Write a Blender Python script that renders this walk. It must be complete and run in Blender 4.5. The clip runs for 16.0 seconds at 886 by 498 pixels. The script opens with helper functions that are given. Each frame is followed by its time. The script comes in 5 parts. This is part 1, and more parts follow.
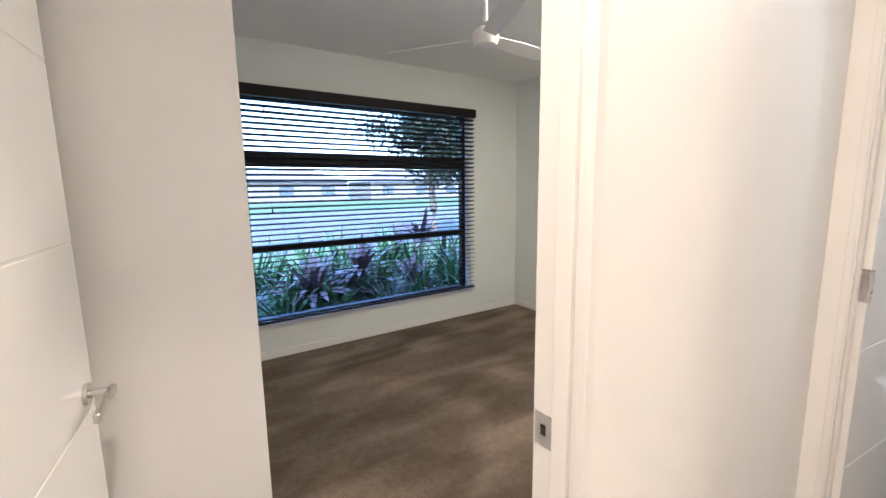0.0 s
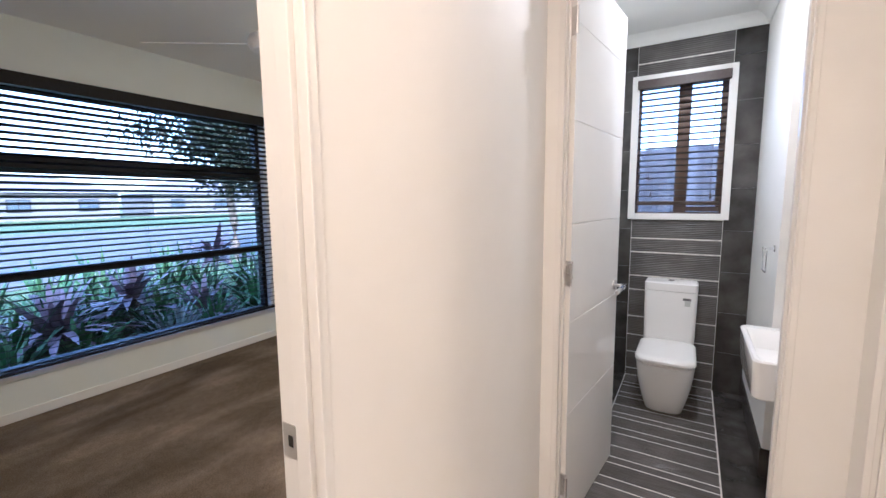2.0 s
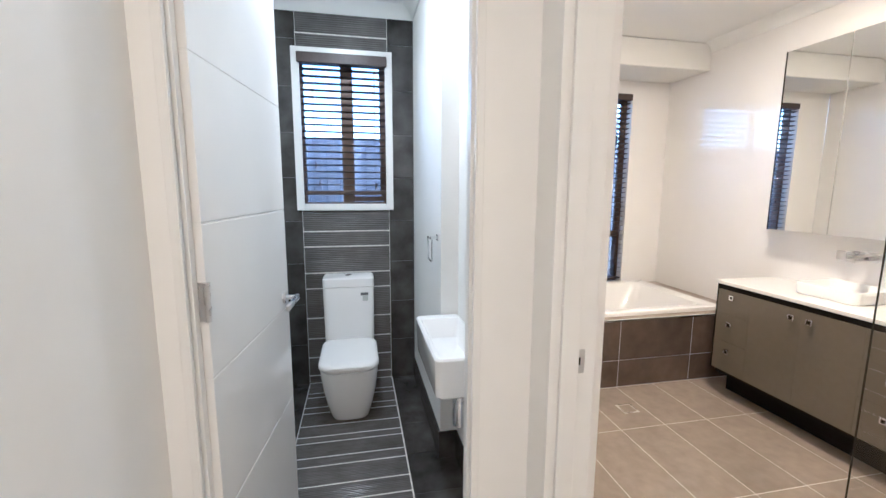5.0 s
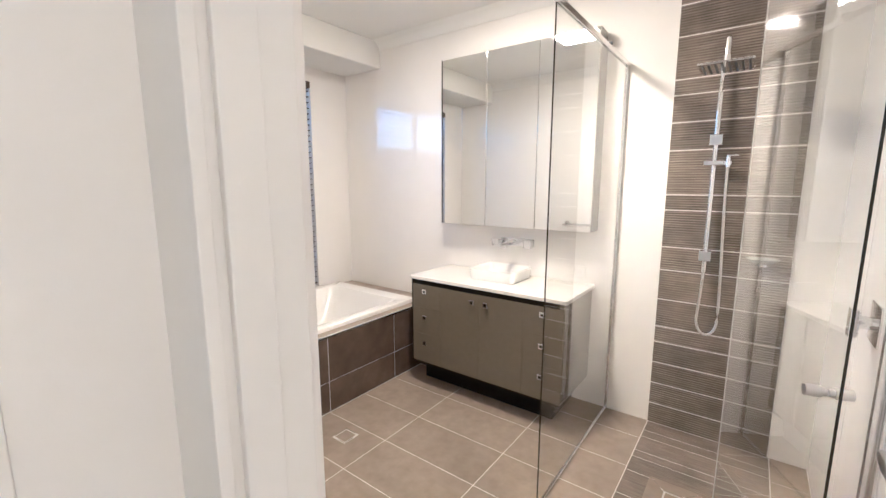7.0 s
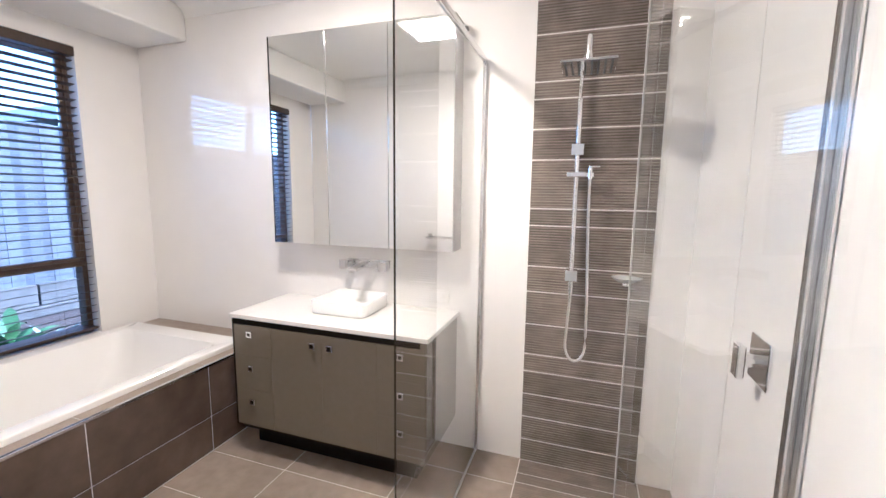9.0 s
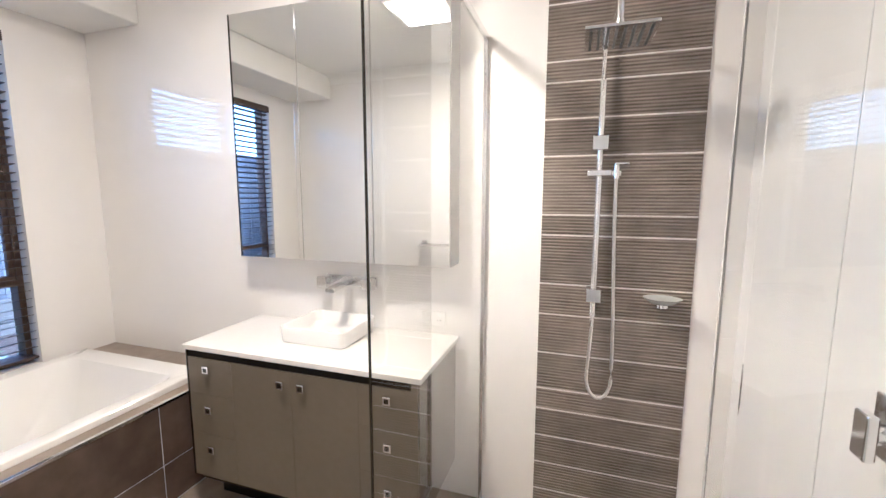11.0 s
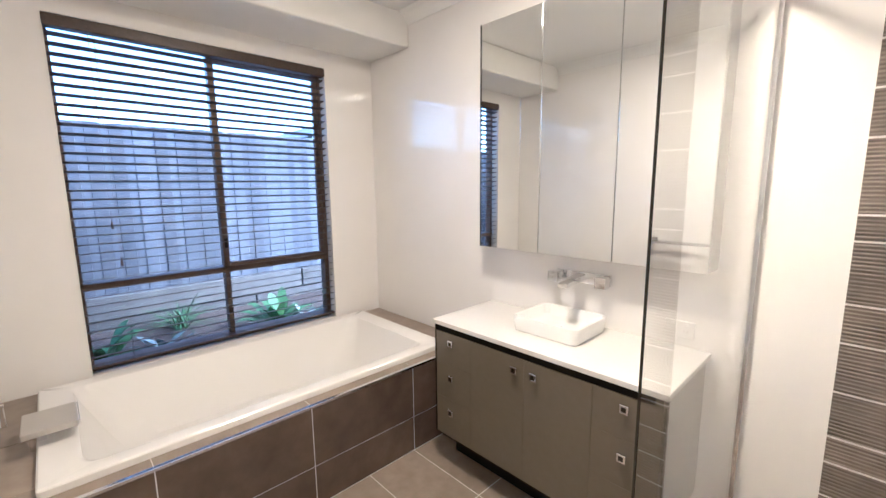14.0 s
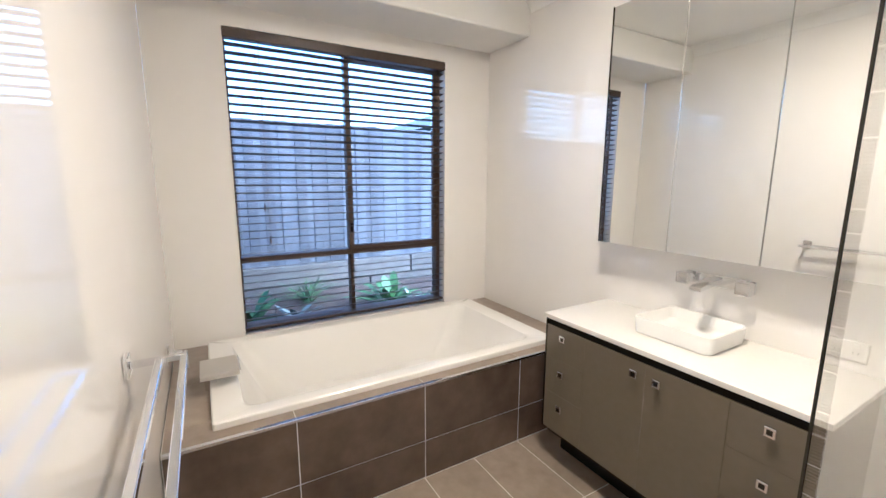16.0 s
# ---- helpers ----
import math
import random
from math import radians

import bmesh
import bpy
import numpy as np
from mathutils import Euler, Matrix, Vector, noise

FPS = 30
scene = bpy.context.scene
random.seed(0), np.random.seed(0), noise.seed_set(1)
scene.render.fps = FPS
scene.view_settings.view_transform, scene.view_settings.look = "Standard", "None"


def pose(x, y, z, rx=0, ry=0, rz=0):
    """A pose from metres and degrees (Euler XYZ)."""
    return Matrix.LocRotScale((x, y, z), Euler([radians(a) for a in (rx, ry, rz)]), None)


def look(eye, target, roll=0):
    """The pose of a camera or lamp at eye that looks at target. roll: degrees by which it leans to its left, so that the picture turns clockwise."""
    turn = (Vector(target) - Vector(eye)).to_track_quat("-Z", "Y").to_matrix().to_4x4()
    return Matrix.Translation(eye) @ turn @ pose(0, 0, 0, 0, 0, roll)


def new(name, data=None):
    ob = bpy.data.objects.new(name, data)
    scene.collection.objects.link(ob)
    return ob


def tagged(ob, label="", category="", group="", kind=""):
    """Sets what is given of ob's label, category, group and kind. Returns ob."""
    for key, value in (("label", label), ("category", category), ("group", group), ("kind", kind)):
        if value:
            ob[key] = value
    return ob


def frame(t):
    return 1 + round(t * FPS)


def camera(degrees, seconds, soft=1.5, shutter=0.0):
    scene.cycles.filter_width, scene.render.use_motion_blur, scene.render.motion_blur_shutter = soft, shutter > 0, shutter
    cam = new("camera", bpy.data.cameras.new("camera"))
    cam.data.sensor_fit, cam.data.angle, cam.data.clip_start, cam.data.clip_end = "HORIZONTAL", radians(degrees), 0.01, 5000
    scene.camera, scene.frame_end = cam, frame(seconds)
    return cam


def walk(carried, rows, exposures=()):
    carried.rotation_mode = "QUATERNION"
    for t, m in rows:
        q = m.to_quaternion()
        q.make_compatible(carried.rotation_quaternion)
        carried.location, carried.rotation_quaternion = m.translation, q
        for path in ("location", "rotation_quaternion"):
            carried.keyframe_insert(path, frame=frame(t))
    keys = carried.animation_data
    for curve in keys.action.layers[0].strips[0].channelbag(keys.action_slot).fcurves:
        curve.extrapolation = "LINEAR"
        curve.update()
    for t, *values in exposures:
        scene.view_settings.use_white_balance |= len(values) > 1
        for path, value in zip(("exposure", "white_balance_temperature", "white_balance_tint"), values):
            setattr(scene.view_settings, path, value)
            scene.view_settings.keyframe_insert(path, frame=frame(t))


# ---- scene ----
cam = camera(94.1, 16.0)
PATH = [
    (0, (0.36, -0.114, 1.462), (1.461, 1.53, 1.17), -0.8),
    (0.5, (0.353, -0.155, 1.461), (1.566, 1.411, 1.186), -0.6),
    (1, (0.372, -0.184, 1.46), (1.749, 1.245, 1.208), -0.7),
    (1.5, (0.405, -0.209, 1.457), (1.956, 1.031, 1.218), -0.7),
    (2, (0.442, -0.229, 1.451), (2.141, 0.799, 1.214), -0.6),
    (2.5, (0.474, -0.242, 1.444), (2.279, 0.581, 1.192), -0.2),
    (3, (0.51, -0.245, 1.436), (2.392, 0.376, 1.166), 0.2),
    (3.2, (0.526, -0.242, 1.43), (2.433, 0.296, 1.157), 0.3),
    (5.3, (1.107, -0.195, 1.435), (2.993, -0.795, 1.149), 0.2),
    (5.5, (1.175, -0.216, 1.444), (3.011, -0.956, 1.158), 0.2),
    (6, (1.314, -0.291, 1.452), (2.974, -1.367, 1.158), 0.2),
    (6.5, (1.426, -0.388, 1.463), (2.852, -1.756, 1.159), 0.1),
    (7, (1.47, -0.479, 1.455), (2.655, -2.061, 1.147), -0.0),
    (7.5, (1.48, -0.538, 1.453), (2.456, -2.255, 1.136), -0.1),
    (8, (1.503, -0.632, 1.458), (2.306, -2.434, 1.132), -0.1),
    (8.5, (1.559, -0.811, 1.46), (2.286, -2.65, 1.16), 0.4),
    (9, (1.611, -0.981, 1.469), (2.248, -2.858, 1.203), 0.7),
    (9.2, (1.623, -1.04, 1.47), (2.22, -2.93, 1.205), 0.6),
    (11.5, (1.751, -1.339, 1.482), (2.394, -3.217, 1.236), -0.4),
    (12, (1.772, -1.32, 1.492), (2.565, -3.138, 1.237), -0.5),
    (12.5, (1.783, -1.31, 1.502), (2.757, -3.037, 1.233), -0.7),
    (13, (1.808, -1.289, 1.506), (2.946, -2.91, 1.226), -0.7),
    (13.5, (1.825, -1.267, 1.507), (3.117, -2.766, 1.218), -0.6),
    (14, (1.84, -1.247, 1.504), (3.268, -2.614, 1.204), -0.6),
    (14.5, (1.858, -1.224, 1.5), (3.395, -2.466, 1.19), -0.5),
    (15, (1.873, -1.192, 1.499), (3.487, -2.33, 1.178), -0.2),
    (15.5, (1.879, -1.175, 1.499), (3.549, -2.226, 1.168), 0.1),
    (16, (1.879, -1.158, 1.5), (3.582, -2.15, 1.163), 0.2),
]
EXPOSURES = [(0, 3.60, 4640, 13), (1.0, 3.54, 4640, 13), (2.0, 3.36, 4640, 16), (3.0, 3.27, 4560, 14), (5.5, 3.42, 4280, 9), (6.5, 3.40, 4330, 11), (7.5, 3.38, 4160, 9), (8.6, 3.33, 4130, 12), (11.5, 3.34, 4200, 10),
             (13.0, 3.26, 4250, 10), (14.5, 3.20, 4340, 10), (16, 3.18, 4300, 7)]
SKY, SUN = 0.15, 0.8
W_BATH, W_BULB, W_HALL, W_WC, W_BED = 4.2, 0.30, 2.4, 2.0, 2.1
WARM, HALLC, COOL, WCC = (1.0, 0.65, 0.315), (1.0, 0.66, 0.36), (1.0, 0.71, 0.40), (1.0, 0.81, 0.58)
CE = 2.66  # ceiling height
walk(cam, [(t, look(eye, target, roll)) for t, eye, target, roll in PATH], exposures=EXPOSURES)

# ---- world, sun, lamps ----
world = bpy.data.worlds.new("sky")
world.use_nodes = True
scene.world = world
wn = world.node_tree
sky = wn.nodes.new("ShaderNodeTexSky")
sky.sky_type = 'NISHITA'
sky.sun_disc = False
sky.sun_elevation = radians(38)
sky.sun_rotation = radians(215)
sky.air_density, sky.dust_density = 1.0, 2.5
wn.links.new(sky.outputs["Color"], wn.nodes["Background"].inputs["Color"])
wn.nodes["Background"].inputs["Strength"].default_value = SKY

sun = new("sun", bpy.data.lights.new("sun", 'SUN'))
sun.data.energy, sun.data.angle, sun.data.color = SUN, radians(12), (1.0, 0.95, 0.88)
sun.matrix_world = look((0, 0, 20), (6, 8.5, 11.9))


def ceiling_lamp(name, x, y, z, size, watts, color, shape='SQUARE'):
    lamp = new(name, bpy.data.lights.new(name, 'AREA'))
    lamp.data.shape, lamp.data.size, lamp.data.energy, lamp.data.color = shape, size, watts, color
    lamp.matrix_world = look((x, y, z), (x, y + 0.0001, 0))
    return lamp


ceiling_lamp("bathroom_light", 2.72, -2.12, 2.615, 0.26, W_BATH, WARM)
for x in (2.61, 2.72, 2.83):
    bulb = new("bathroom_bulb", bpy.data.lights.new("bathroom_bulb", 'POINT'))
    bulb.data.energy, bulb.data.shadow_soft_size, bulb.data.color = W_BULB, 0.01, WARM
    bulb.location = (x, -2.265, CE - 0.070)
ceiling_lamp("hall_downlight", 0.43, 0.07, 2.652, 0.09, W_HALL, HALLC, 'DISK')
# unseen lamp, added to fill the toilet room
ceiling_lamp("toilet_fill_light", 2.95, -0.13, 2.652, 0.09, W_WC, WCC, 'DISK')
# two unseen lamps, added to lift the bedroom walls and carpet
ceiling_lamp("bedroom_fill_light", 2.25, 1.30, 2.652, 0.09, W_BED, COOL, 'DISK')
ceiling_lamp("bedroom_fill_light_far", 3.1, 1.2, 2.652, 0.09, W_BED, COOL, 'DISK')
# added fill lamp further back in the hall, never in view
ceiling_lamp("hall_fill_light_far", -0.9, -0.22, 2.652, 0.09, W_HALL * 0.7, HALLC, 'DISK')

# ---- materials ----


def mat(name, color, rough=0.5, metal=0.0, noise_amt=0.0, noise_scale=8.0, big_amt=0.0, big_scale=1.2, bump=0.0, bump_scale=120.0,
        spec=0.5, transmission=0.0, ior=1.45, rough_var=0.0, island=0.0, coat=0.0):
    m = bpy.data.materials.new(name)
    m.use_nodes = True
    nt = m.node_tree
    b = nt.nodes["Principled BSDF"]
    b.inputs["Roughness"].default_value = rough
    b.inputs["Metallic"].default_value = metal
    b.inputs["IOR"].default_value = ior
    b.inputs["Specular IOR Level"].default_value = spec
    b.inputs["Transmission Weight"].default_value = transmission
    b.inputs["Coat Weight"].default_value = coat
    b.inputs["Coat Roughness"].default_value = 0.05
    b.inputs["Base Color"].default_value = (*color, 1)
    tc = nt.nodes.new("ShaderNodeTexCoord")
    geo = nt.nodes.new("ShaderNodeNewGeometry")
    last = None

    def tex(scale, detail=4.0):
        n = nt.nodes.new("ShaderNodeTexNoise")
        n.inputs["Scale"].default_value, n.inputs["Detail"].default_value = scale, detail
        nt.links.new(geo.outputs["Position"], n.inputs["Vector"])
        return n

    def scaled(value_socket, amount, prev):
        mp = nt.nodes.new("ShaderNodeMapRange")
        mp.inputs[1].default_value, mp.inputs[2].default_value = 0.25, 0.75
        mp.inputs[3].default_value, mp.inputs[4].default_value = 1 - amount, 1 + amount
        nt.links.new(value_socket, mp.inputs[0])
        mx = nt.nodes.new("ShaderNodeVectorMath")
        mx.operation = 'SCALE'
        if prev is None:
            mx.inputs[0].default_value = color
        else:
            nt.links.new(prev, mx.inputs[0])
        nt.links.new(mp.outputs[0], mx.inputs["Scale"])
        return mx.outputs[0]

    if noise_amt:
        last = scaled(tex(noise_scale).outputs["Fac"], noise_amt, last)
    if big_amt:
        last = scaled(tex(big_scale, 2.0).outputs["Fac"], big_amt, last)
    if island:
        oi = nt.nodes.new("ShaderNodeObjectInfo")
        last = scaled(oi.outputs["Random"], island, last)
    if last is not None:
        nt.links.new(last, b.inputs["Base Color"])
    if rough_var:
        mp = nt.nodes.new("ShaderNodeMapRange")
        mp.inputs[3].default_value, mp.inputs[4].default_value = max(0.0, rough - rough_var), rough + rough_var
        nt.links.new(tex(5.0).outputs["Fac"], mp.inputs[0])
        nt.links.new(mp.outputs[0], b.inputs["Roughness"])
    if bump:
        bp = nt.nodes.new("ShaderNodeBump")
        bp.inputs["Strength"].default_value, bp.inputs["Distance"].default_value = bump, 0.002
        nt.links.new(tex(bump_scale, 3.0).outputs["Fac"], bp.inputs["Height"])
        nt.links.new(bp.outputs["Normal"], b.inputs["Normal"])
    return m


def ribbed(name, color, axis, pitch=0.0135, rough=0.36, amp=0.5):
    """Stone-look tile with fine moulded lines across one axis, groove shade included in its colour."""
    m = mat(name, color, rough, noise_amt=0.22, noise_scale=9.0, big_amt=0.15, big_scale=2.5, island=0.1)
    nt = m.node_tree
    b = nt.nodes["Principled BSDF"]
    geo = nt.nodes.new("ShaderNodeNewGeometry")
    sep = nt.nodes.new("ShaderNodeSeparateXYZ")
    nt.links.new(geo.outputs["Position"], sep.inputs[0])
    streak = nt.nodes.new("ShaderNodeTexNoise")
    streak.inputs["Scale"].default_value = 1.0
    mapping = nt.nodes.new("ShaderNodeMapping")
    mapping.inputs["Scale"].default_value = [6 if a != axis else 90 for a in "XYZ"]
    nt.links.new(geo.outputs["Position"], mapping.inputs["Vector"])
    nt.links.new(mapping.outputs[0], streak.inputs["Vector"])
    mul = nt.nodes.new("ShaderNodeMath")
    mul.operation = 'MULTIPLY'
    mul.inputs[1].default_value = 2 * math.pi / pitch
    nt.links.new(sep.outputs[axis], mul.inputs[0])
    sn = nt.nodes.new("ShaderNodeMath")
    sn.operation = 'SINE'
    nt.links.new(mul.outputs[0], sn.inputs[0])
    add = nt.nodes.new("ShaderNodeMath")
    add.operation = 'MULTIPLY_ADD'
    fade = nt.nodes.new("ShaderNodeTexNoise")
    fade.inputs["Scale"].default_value, fade.inputs["Detail"].default_value = 1.0, 3.0
    stretch = nt.nodes.new("ShaderNodeMapping")
    stretch.inputs["Scale"].default_value = [4 if a != axis else 11 for a in "XYZ"]
    nt.links.new(geo.outputs["Position"], stretch.inputs["Vector"])
    nt.links.new(stretch.outputs[0], fade.inputs["Vector"])
    depth = nt.nodes.new("ShaderNodeMapRange")
    depth.inputs[1].default_value, depth.inputs[2].default_value = 0.36, 0.62
    depth.inputs[3].default_value, depth.inputs[4].default_value = amp * 0.35, amp
    nt.links.new(fade.outputs["Fac"], depth.inputs[0])
    nt.links.new(depth.outputs[0], add.inputs[1])
    nt.links.new(sn.outputs[0], add.inputs[0])
    nt.links.new(streak.outputs["Fac"], add.inputs[2])
    bp = nt.nodes.new("ShaderNodeBump")
    bp.inputs["Strength"].default_value, bp.inputs["Distance"].default_value = 0.9, 0.003
    nt.links.new(add.outputs[0], bp.inputs["Height"])
    nt.links.new(bp.outputs["Normal"], b.inputs["Normal"])
    # rib and streak height scales the colour too, painting shade into the grooves
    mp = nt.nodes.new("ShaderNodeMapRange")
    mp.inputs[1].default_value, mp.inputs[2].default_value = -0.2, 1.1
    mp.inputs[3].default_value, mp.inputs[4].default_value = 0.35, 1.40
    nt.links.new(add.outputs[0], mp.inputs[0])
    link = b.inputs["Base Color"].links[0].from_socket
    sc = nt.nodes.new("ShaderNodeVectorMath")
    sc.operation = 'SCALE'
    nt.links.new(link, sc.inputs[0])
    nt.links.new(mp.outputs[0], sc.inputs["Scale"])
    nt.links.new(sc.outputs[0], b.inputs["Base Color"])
    return m


def vacuum_marks(m):
    """Curved brush marks and trodden patches over a carpet's colour."""
    nt = m.node_tree
    b = nt.nodes["Principled BSDF"]
    geo = nt.nodes.new("ShaderNodeNewGeometry")
    last = b.inputs["Base Color"].links[0].from_socket
    for turn, stretch, detail, bend, lo, hi, dark, light in ((-22, (0.8, 2.2, 1.0), 0.6, 1.5, 0.38, 0.62, 0.74, 1.20), (40, (1.5, 3.4, 1.0), 0.5, 1.0, 0.42, 0.60, 0.84, 1.10), (0, (22, 22, 1), 3.0, 0.3, 0.35, 0.65, 0.90, 1.09)):
        mapping = nt.nodes.new("ShaderNodeMapping")
        mapping.inputs["Rotation"].default_value = (0, 0, radians(turn))
        mapping.inputs["Scale"].default_value = stretch
        nt.links.new(geo.outputs["Position"], mapping.inputs["Vector"])
        n = nt.nodes.new("ShaderNodeTexNoise")
        n.inputs["Scale"].default_value, n.inputs["Detail"].default_value, n.inputs["Distortion"].default_value = 1.0, detail, bend
        nt.links.new(mapping.outputs[0], n.inputs["Vector"])
        mp = nt.nodes.new("ShaderNodeMapRange")
        mp.inputs[1].default_value, mp.inputs[2].default_value = lo, hi
        mp.inputs[3].default_value, mp.inputs[4].default_value = dark, light
        nt.links.new(n.outputs["Fac"], mp.inputs[0])
        sc = nt.nodes.new("ShaderNodeVectorMath")
        sc.operation = 'SCALE'
        nt.links.new(last, sc.inputs[0])
        nt.links.new(mp.outputs[0], sc.inputs["Scale"])
        last = sc.outputs[0]
    nt.links.new(last, b.inputs["Base Color"])


def emitter(name, color, strength):
    m = bpy.data.materials.new(name)
    m.use_nodes = True
    b = m.node_tree.nodes["Principled BSDF"]
    b.inputs["Base Color"].default_value = (0.9, 0.9, 0.9, 1)
    b.inputs["Emission Color"].default_value = (*color, 1)
    b.inputs["Emission Strength"].default_value = strength
    return m


PAINT = mat("wall_paint", (0.83, 0.825, 0.80), 0.58, noise_amt=0.012, big_amt=0.02, bump=0.06, bump_scale=260, rough_var=0.06)
BEDPAINT = mat("bedroom_paint", (0.74, 0.765, 0.725), 0.55, noise_amt=0.012, big_amt=0.02, bump=0.06, bump_scale=260)
CEILP = mat("ceiling_paint", (0.86, 0.86, 0.84), 0.8, big_amt=0.015, bump=0.05, bump_scale=300)
TRIMP = mat("trim_enamel", (0.80, 0.795, 0.77), 0.28, noise_amt=0.01, bump=0.02, bump_scale=90)
DOORP = mat("door_enamel", (0.82, 0.815, 0.795), 0.07, noise_amt=0.01, big_amt=0.015, bump=0.012, bump_scale=12)
WTILE = mat("white_gloss_tile", (0.86, 0.845, 0.825), 0.035, noise_amt=0.008, big_amt=0.015, bump=0.008, bump_scale=6, spec=0.6)
CARPET = mat("brown_carpet", (0.178, 0.140, 0.102), 0.95, noise_amt=0.45, noise_scale=150, big_amt=0.12, big_scale=1.9, bump=1.0, bump_scale=240, spec=0.1)
vacuum_marks(CARPET)
FTILE = mat("taupe_floor_tile", (0.285, 0.237, 0.192), 0.33, noise_amt=0.13, noise_scale=16, big_amt=0.14, big_scale=3.0, bump=0.05, bump_scale=70, rough_var=0.08, island=0.06)
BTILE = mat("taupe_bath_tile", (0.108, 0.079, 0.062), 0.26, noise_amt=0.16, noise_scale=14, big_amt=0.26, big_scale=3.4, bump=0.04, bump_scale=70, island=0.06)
SLATE = mat("charcoal_tile", (0.056, 0.053, 0.049), 0.22, noise_amt=0.6, noise_scale=8, big_amt=0.35, big_scale=2.5, bump=0.08, bump_scale=40, rough_var=0.1, island=0.08)
GROUT = mat("pale_grout", (0.74, 0.71, 0.67), 0.8, noise_amt=0.1, noise_scale=40)
WGROUT = mat("worn_pale_grout", (0.70, 0.68, 0.64), 0.45, noise_amt=0.2, noise_scale=30)
DGROUT = mat("grey_grout", (0.30, 0.29, 0.28), 0.8, noise_amt=0.1, noise_scale=40)
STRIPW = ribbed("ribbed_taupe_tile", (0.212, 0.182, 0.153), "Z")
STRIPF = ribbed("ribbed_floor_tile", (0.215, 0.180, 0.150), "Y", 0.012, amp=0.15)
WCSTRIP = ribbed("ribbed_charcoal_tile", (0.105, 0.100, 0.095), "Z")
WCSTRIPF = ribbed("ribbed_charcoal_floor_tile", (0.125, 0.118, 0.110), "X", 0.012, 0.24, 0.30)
# unseen hall floor, pale so that it throws fill light upwards
HALLT = mat("pale_bounce_floor", (0.50, 0.47, 0.43), 0.3, noise_amt=0.06, big_amt=0.06)
CHROME = mat("chrome", (0.86, 0.86, 0.87), 0.07, 1.0, rough_var=0.03)
NICKEL = mat("brushed_nickel", (0.58, 0.56, 0.53), 0.42, 0.55, noise_amt=0.03)
SATIN = mat("satin_metal", (0.62, 0.61, 0.60), 0.28, 1.0, rough_var=0.05)
ALU = mat("silver_aluminium", (0.78, 0.78, 0.79), 0.16, 1.0)
BRONZE = mat("bronze_aluminium", (0.165, 0.120, 0.092), 0.42, 0.3, noise_amt=0.08)
BLACKF = mat("dark_window_frame", (0.012, 0.011, 0.011), 0.5, 0.0, noise_amt=0.08, spec=0.22)
BLIND = mat("dark_timber_slat", (0.062, 0.044, 0.036), 0.38, noise_amt=0.18, noise_scale=60, island=0.08)
BLINDB = mat("black_timber_slat", (0.010, 0.009, 0.009), 0.5, noise_amt=0.18, noise_scale=60, island=0.08, spec=0.22)
GLASS = mat("clear_glass", (0.992, 1.0, 0.996), 0.0, transmission=1.0, ior=1.26)
WGLASS = mat("window_glass", (0.98, 0.99, 1.0), 0.0, transmission=1.0, ior=1.25)
GEDGE = mat("dark_glass_edge", (0.034, 0.032, 0.026), 0.2)
MIRROR = mat("mirror", (0.93, 0.94, 0.93), 0.0, 1.0)
# near-black for the vanity's shadow rail and the painted shade beneath it
DARKGAP = mat("black_rail_and_shade", (0.008, 0.007, 0.006), 0.7, noise_amt=0.2, spec=0.15)
BLACK = mat("black_gloss_edge", (0.012, 0.011, 0.010), 0.15, noise_amt=0.1)
CERAMIC = mat("white_ceramic", (0.84, 0.84, 0.83), 0.07, noise_amt=0.004, big_amt=0.008, spec=0.6)
ACRYL = mat("white_acrylic", (0.90, 0.89, 0.87), 0.12, noise_amt=0.004, big_amt=0.008)
VGLOSS = mat("dark_mirror_gloss", (0.43, 0.42, 0.39), 0.04, 1.0, noise_amt=0.02)
VANITY = mat("taupe_gloss_laminate", (0.150, 0.128, 0.096), 0.16, noise_amt=0.03, noise_scale=30, big_amt=0.04)
CABSIDE = mat("grey_cabinet_side", (0.34, 0.335, 0.32), 0.2, noise_amt=0.015)
VSIDE = mat("pale_grey_laminate", (0.60, 0.59, 0.57), 0.14, noise_amt=0.015)
STONE = mat("white_stone_top", (0.76, 0.75, 0.725), 0.10, noise_amt=0.02, noise_scale=60)
PLASTIC = mat("white_plastic", (0.80, 0.79, 0.77), 0.3, noise_amt=0.01)
GREYP = mat("grey_plastic", (0.14, 0.14, 0.14), 0.4, noise_amt=0.05)
HOSE = mat("steel_hose", (0.78, 0.77, 0.75), 0.28, 1.0, noise_amt=0.1, noise_scale=300)
SOIL = mat("garden_soil", (0.050, 0.036, 0.028), 0.95, noise_amt=0.4, noise_scale=30, big_amt=0.2, bump=1.0, bump_scale=60)
LAWN = mat("lawn", (0.045, 0.075, 0.025), 0.9, noise_amt=0.3, noise_scale=4, big_amt=0.25, big_scale=0.3, bump=0.8, bump_scale=90)
ROAD = mat("pale_asphalt", (0.065, 0.066, 0.070), 0.85, noise_amt=0.12, noise_scale=25, big_amt=0.08, big_scale=0.3)
FENCE = mat("weathered_grey_paling", (0.094, 0.099, 0.116), 0.75, noise_amt=0.2, noise_scale=14, big_amt=0.12, bump=0.3, bump_scale=50, island=0.2)
SLEEPER = mat("pale_timber_sleeper", (0.100, 0.093, 0.084), 0.8, noise_amt=0.2, noise_scale=12, bump=0.3, bump_scale=50, island=0.1)
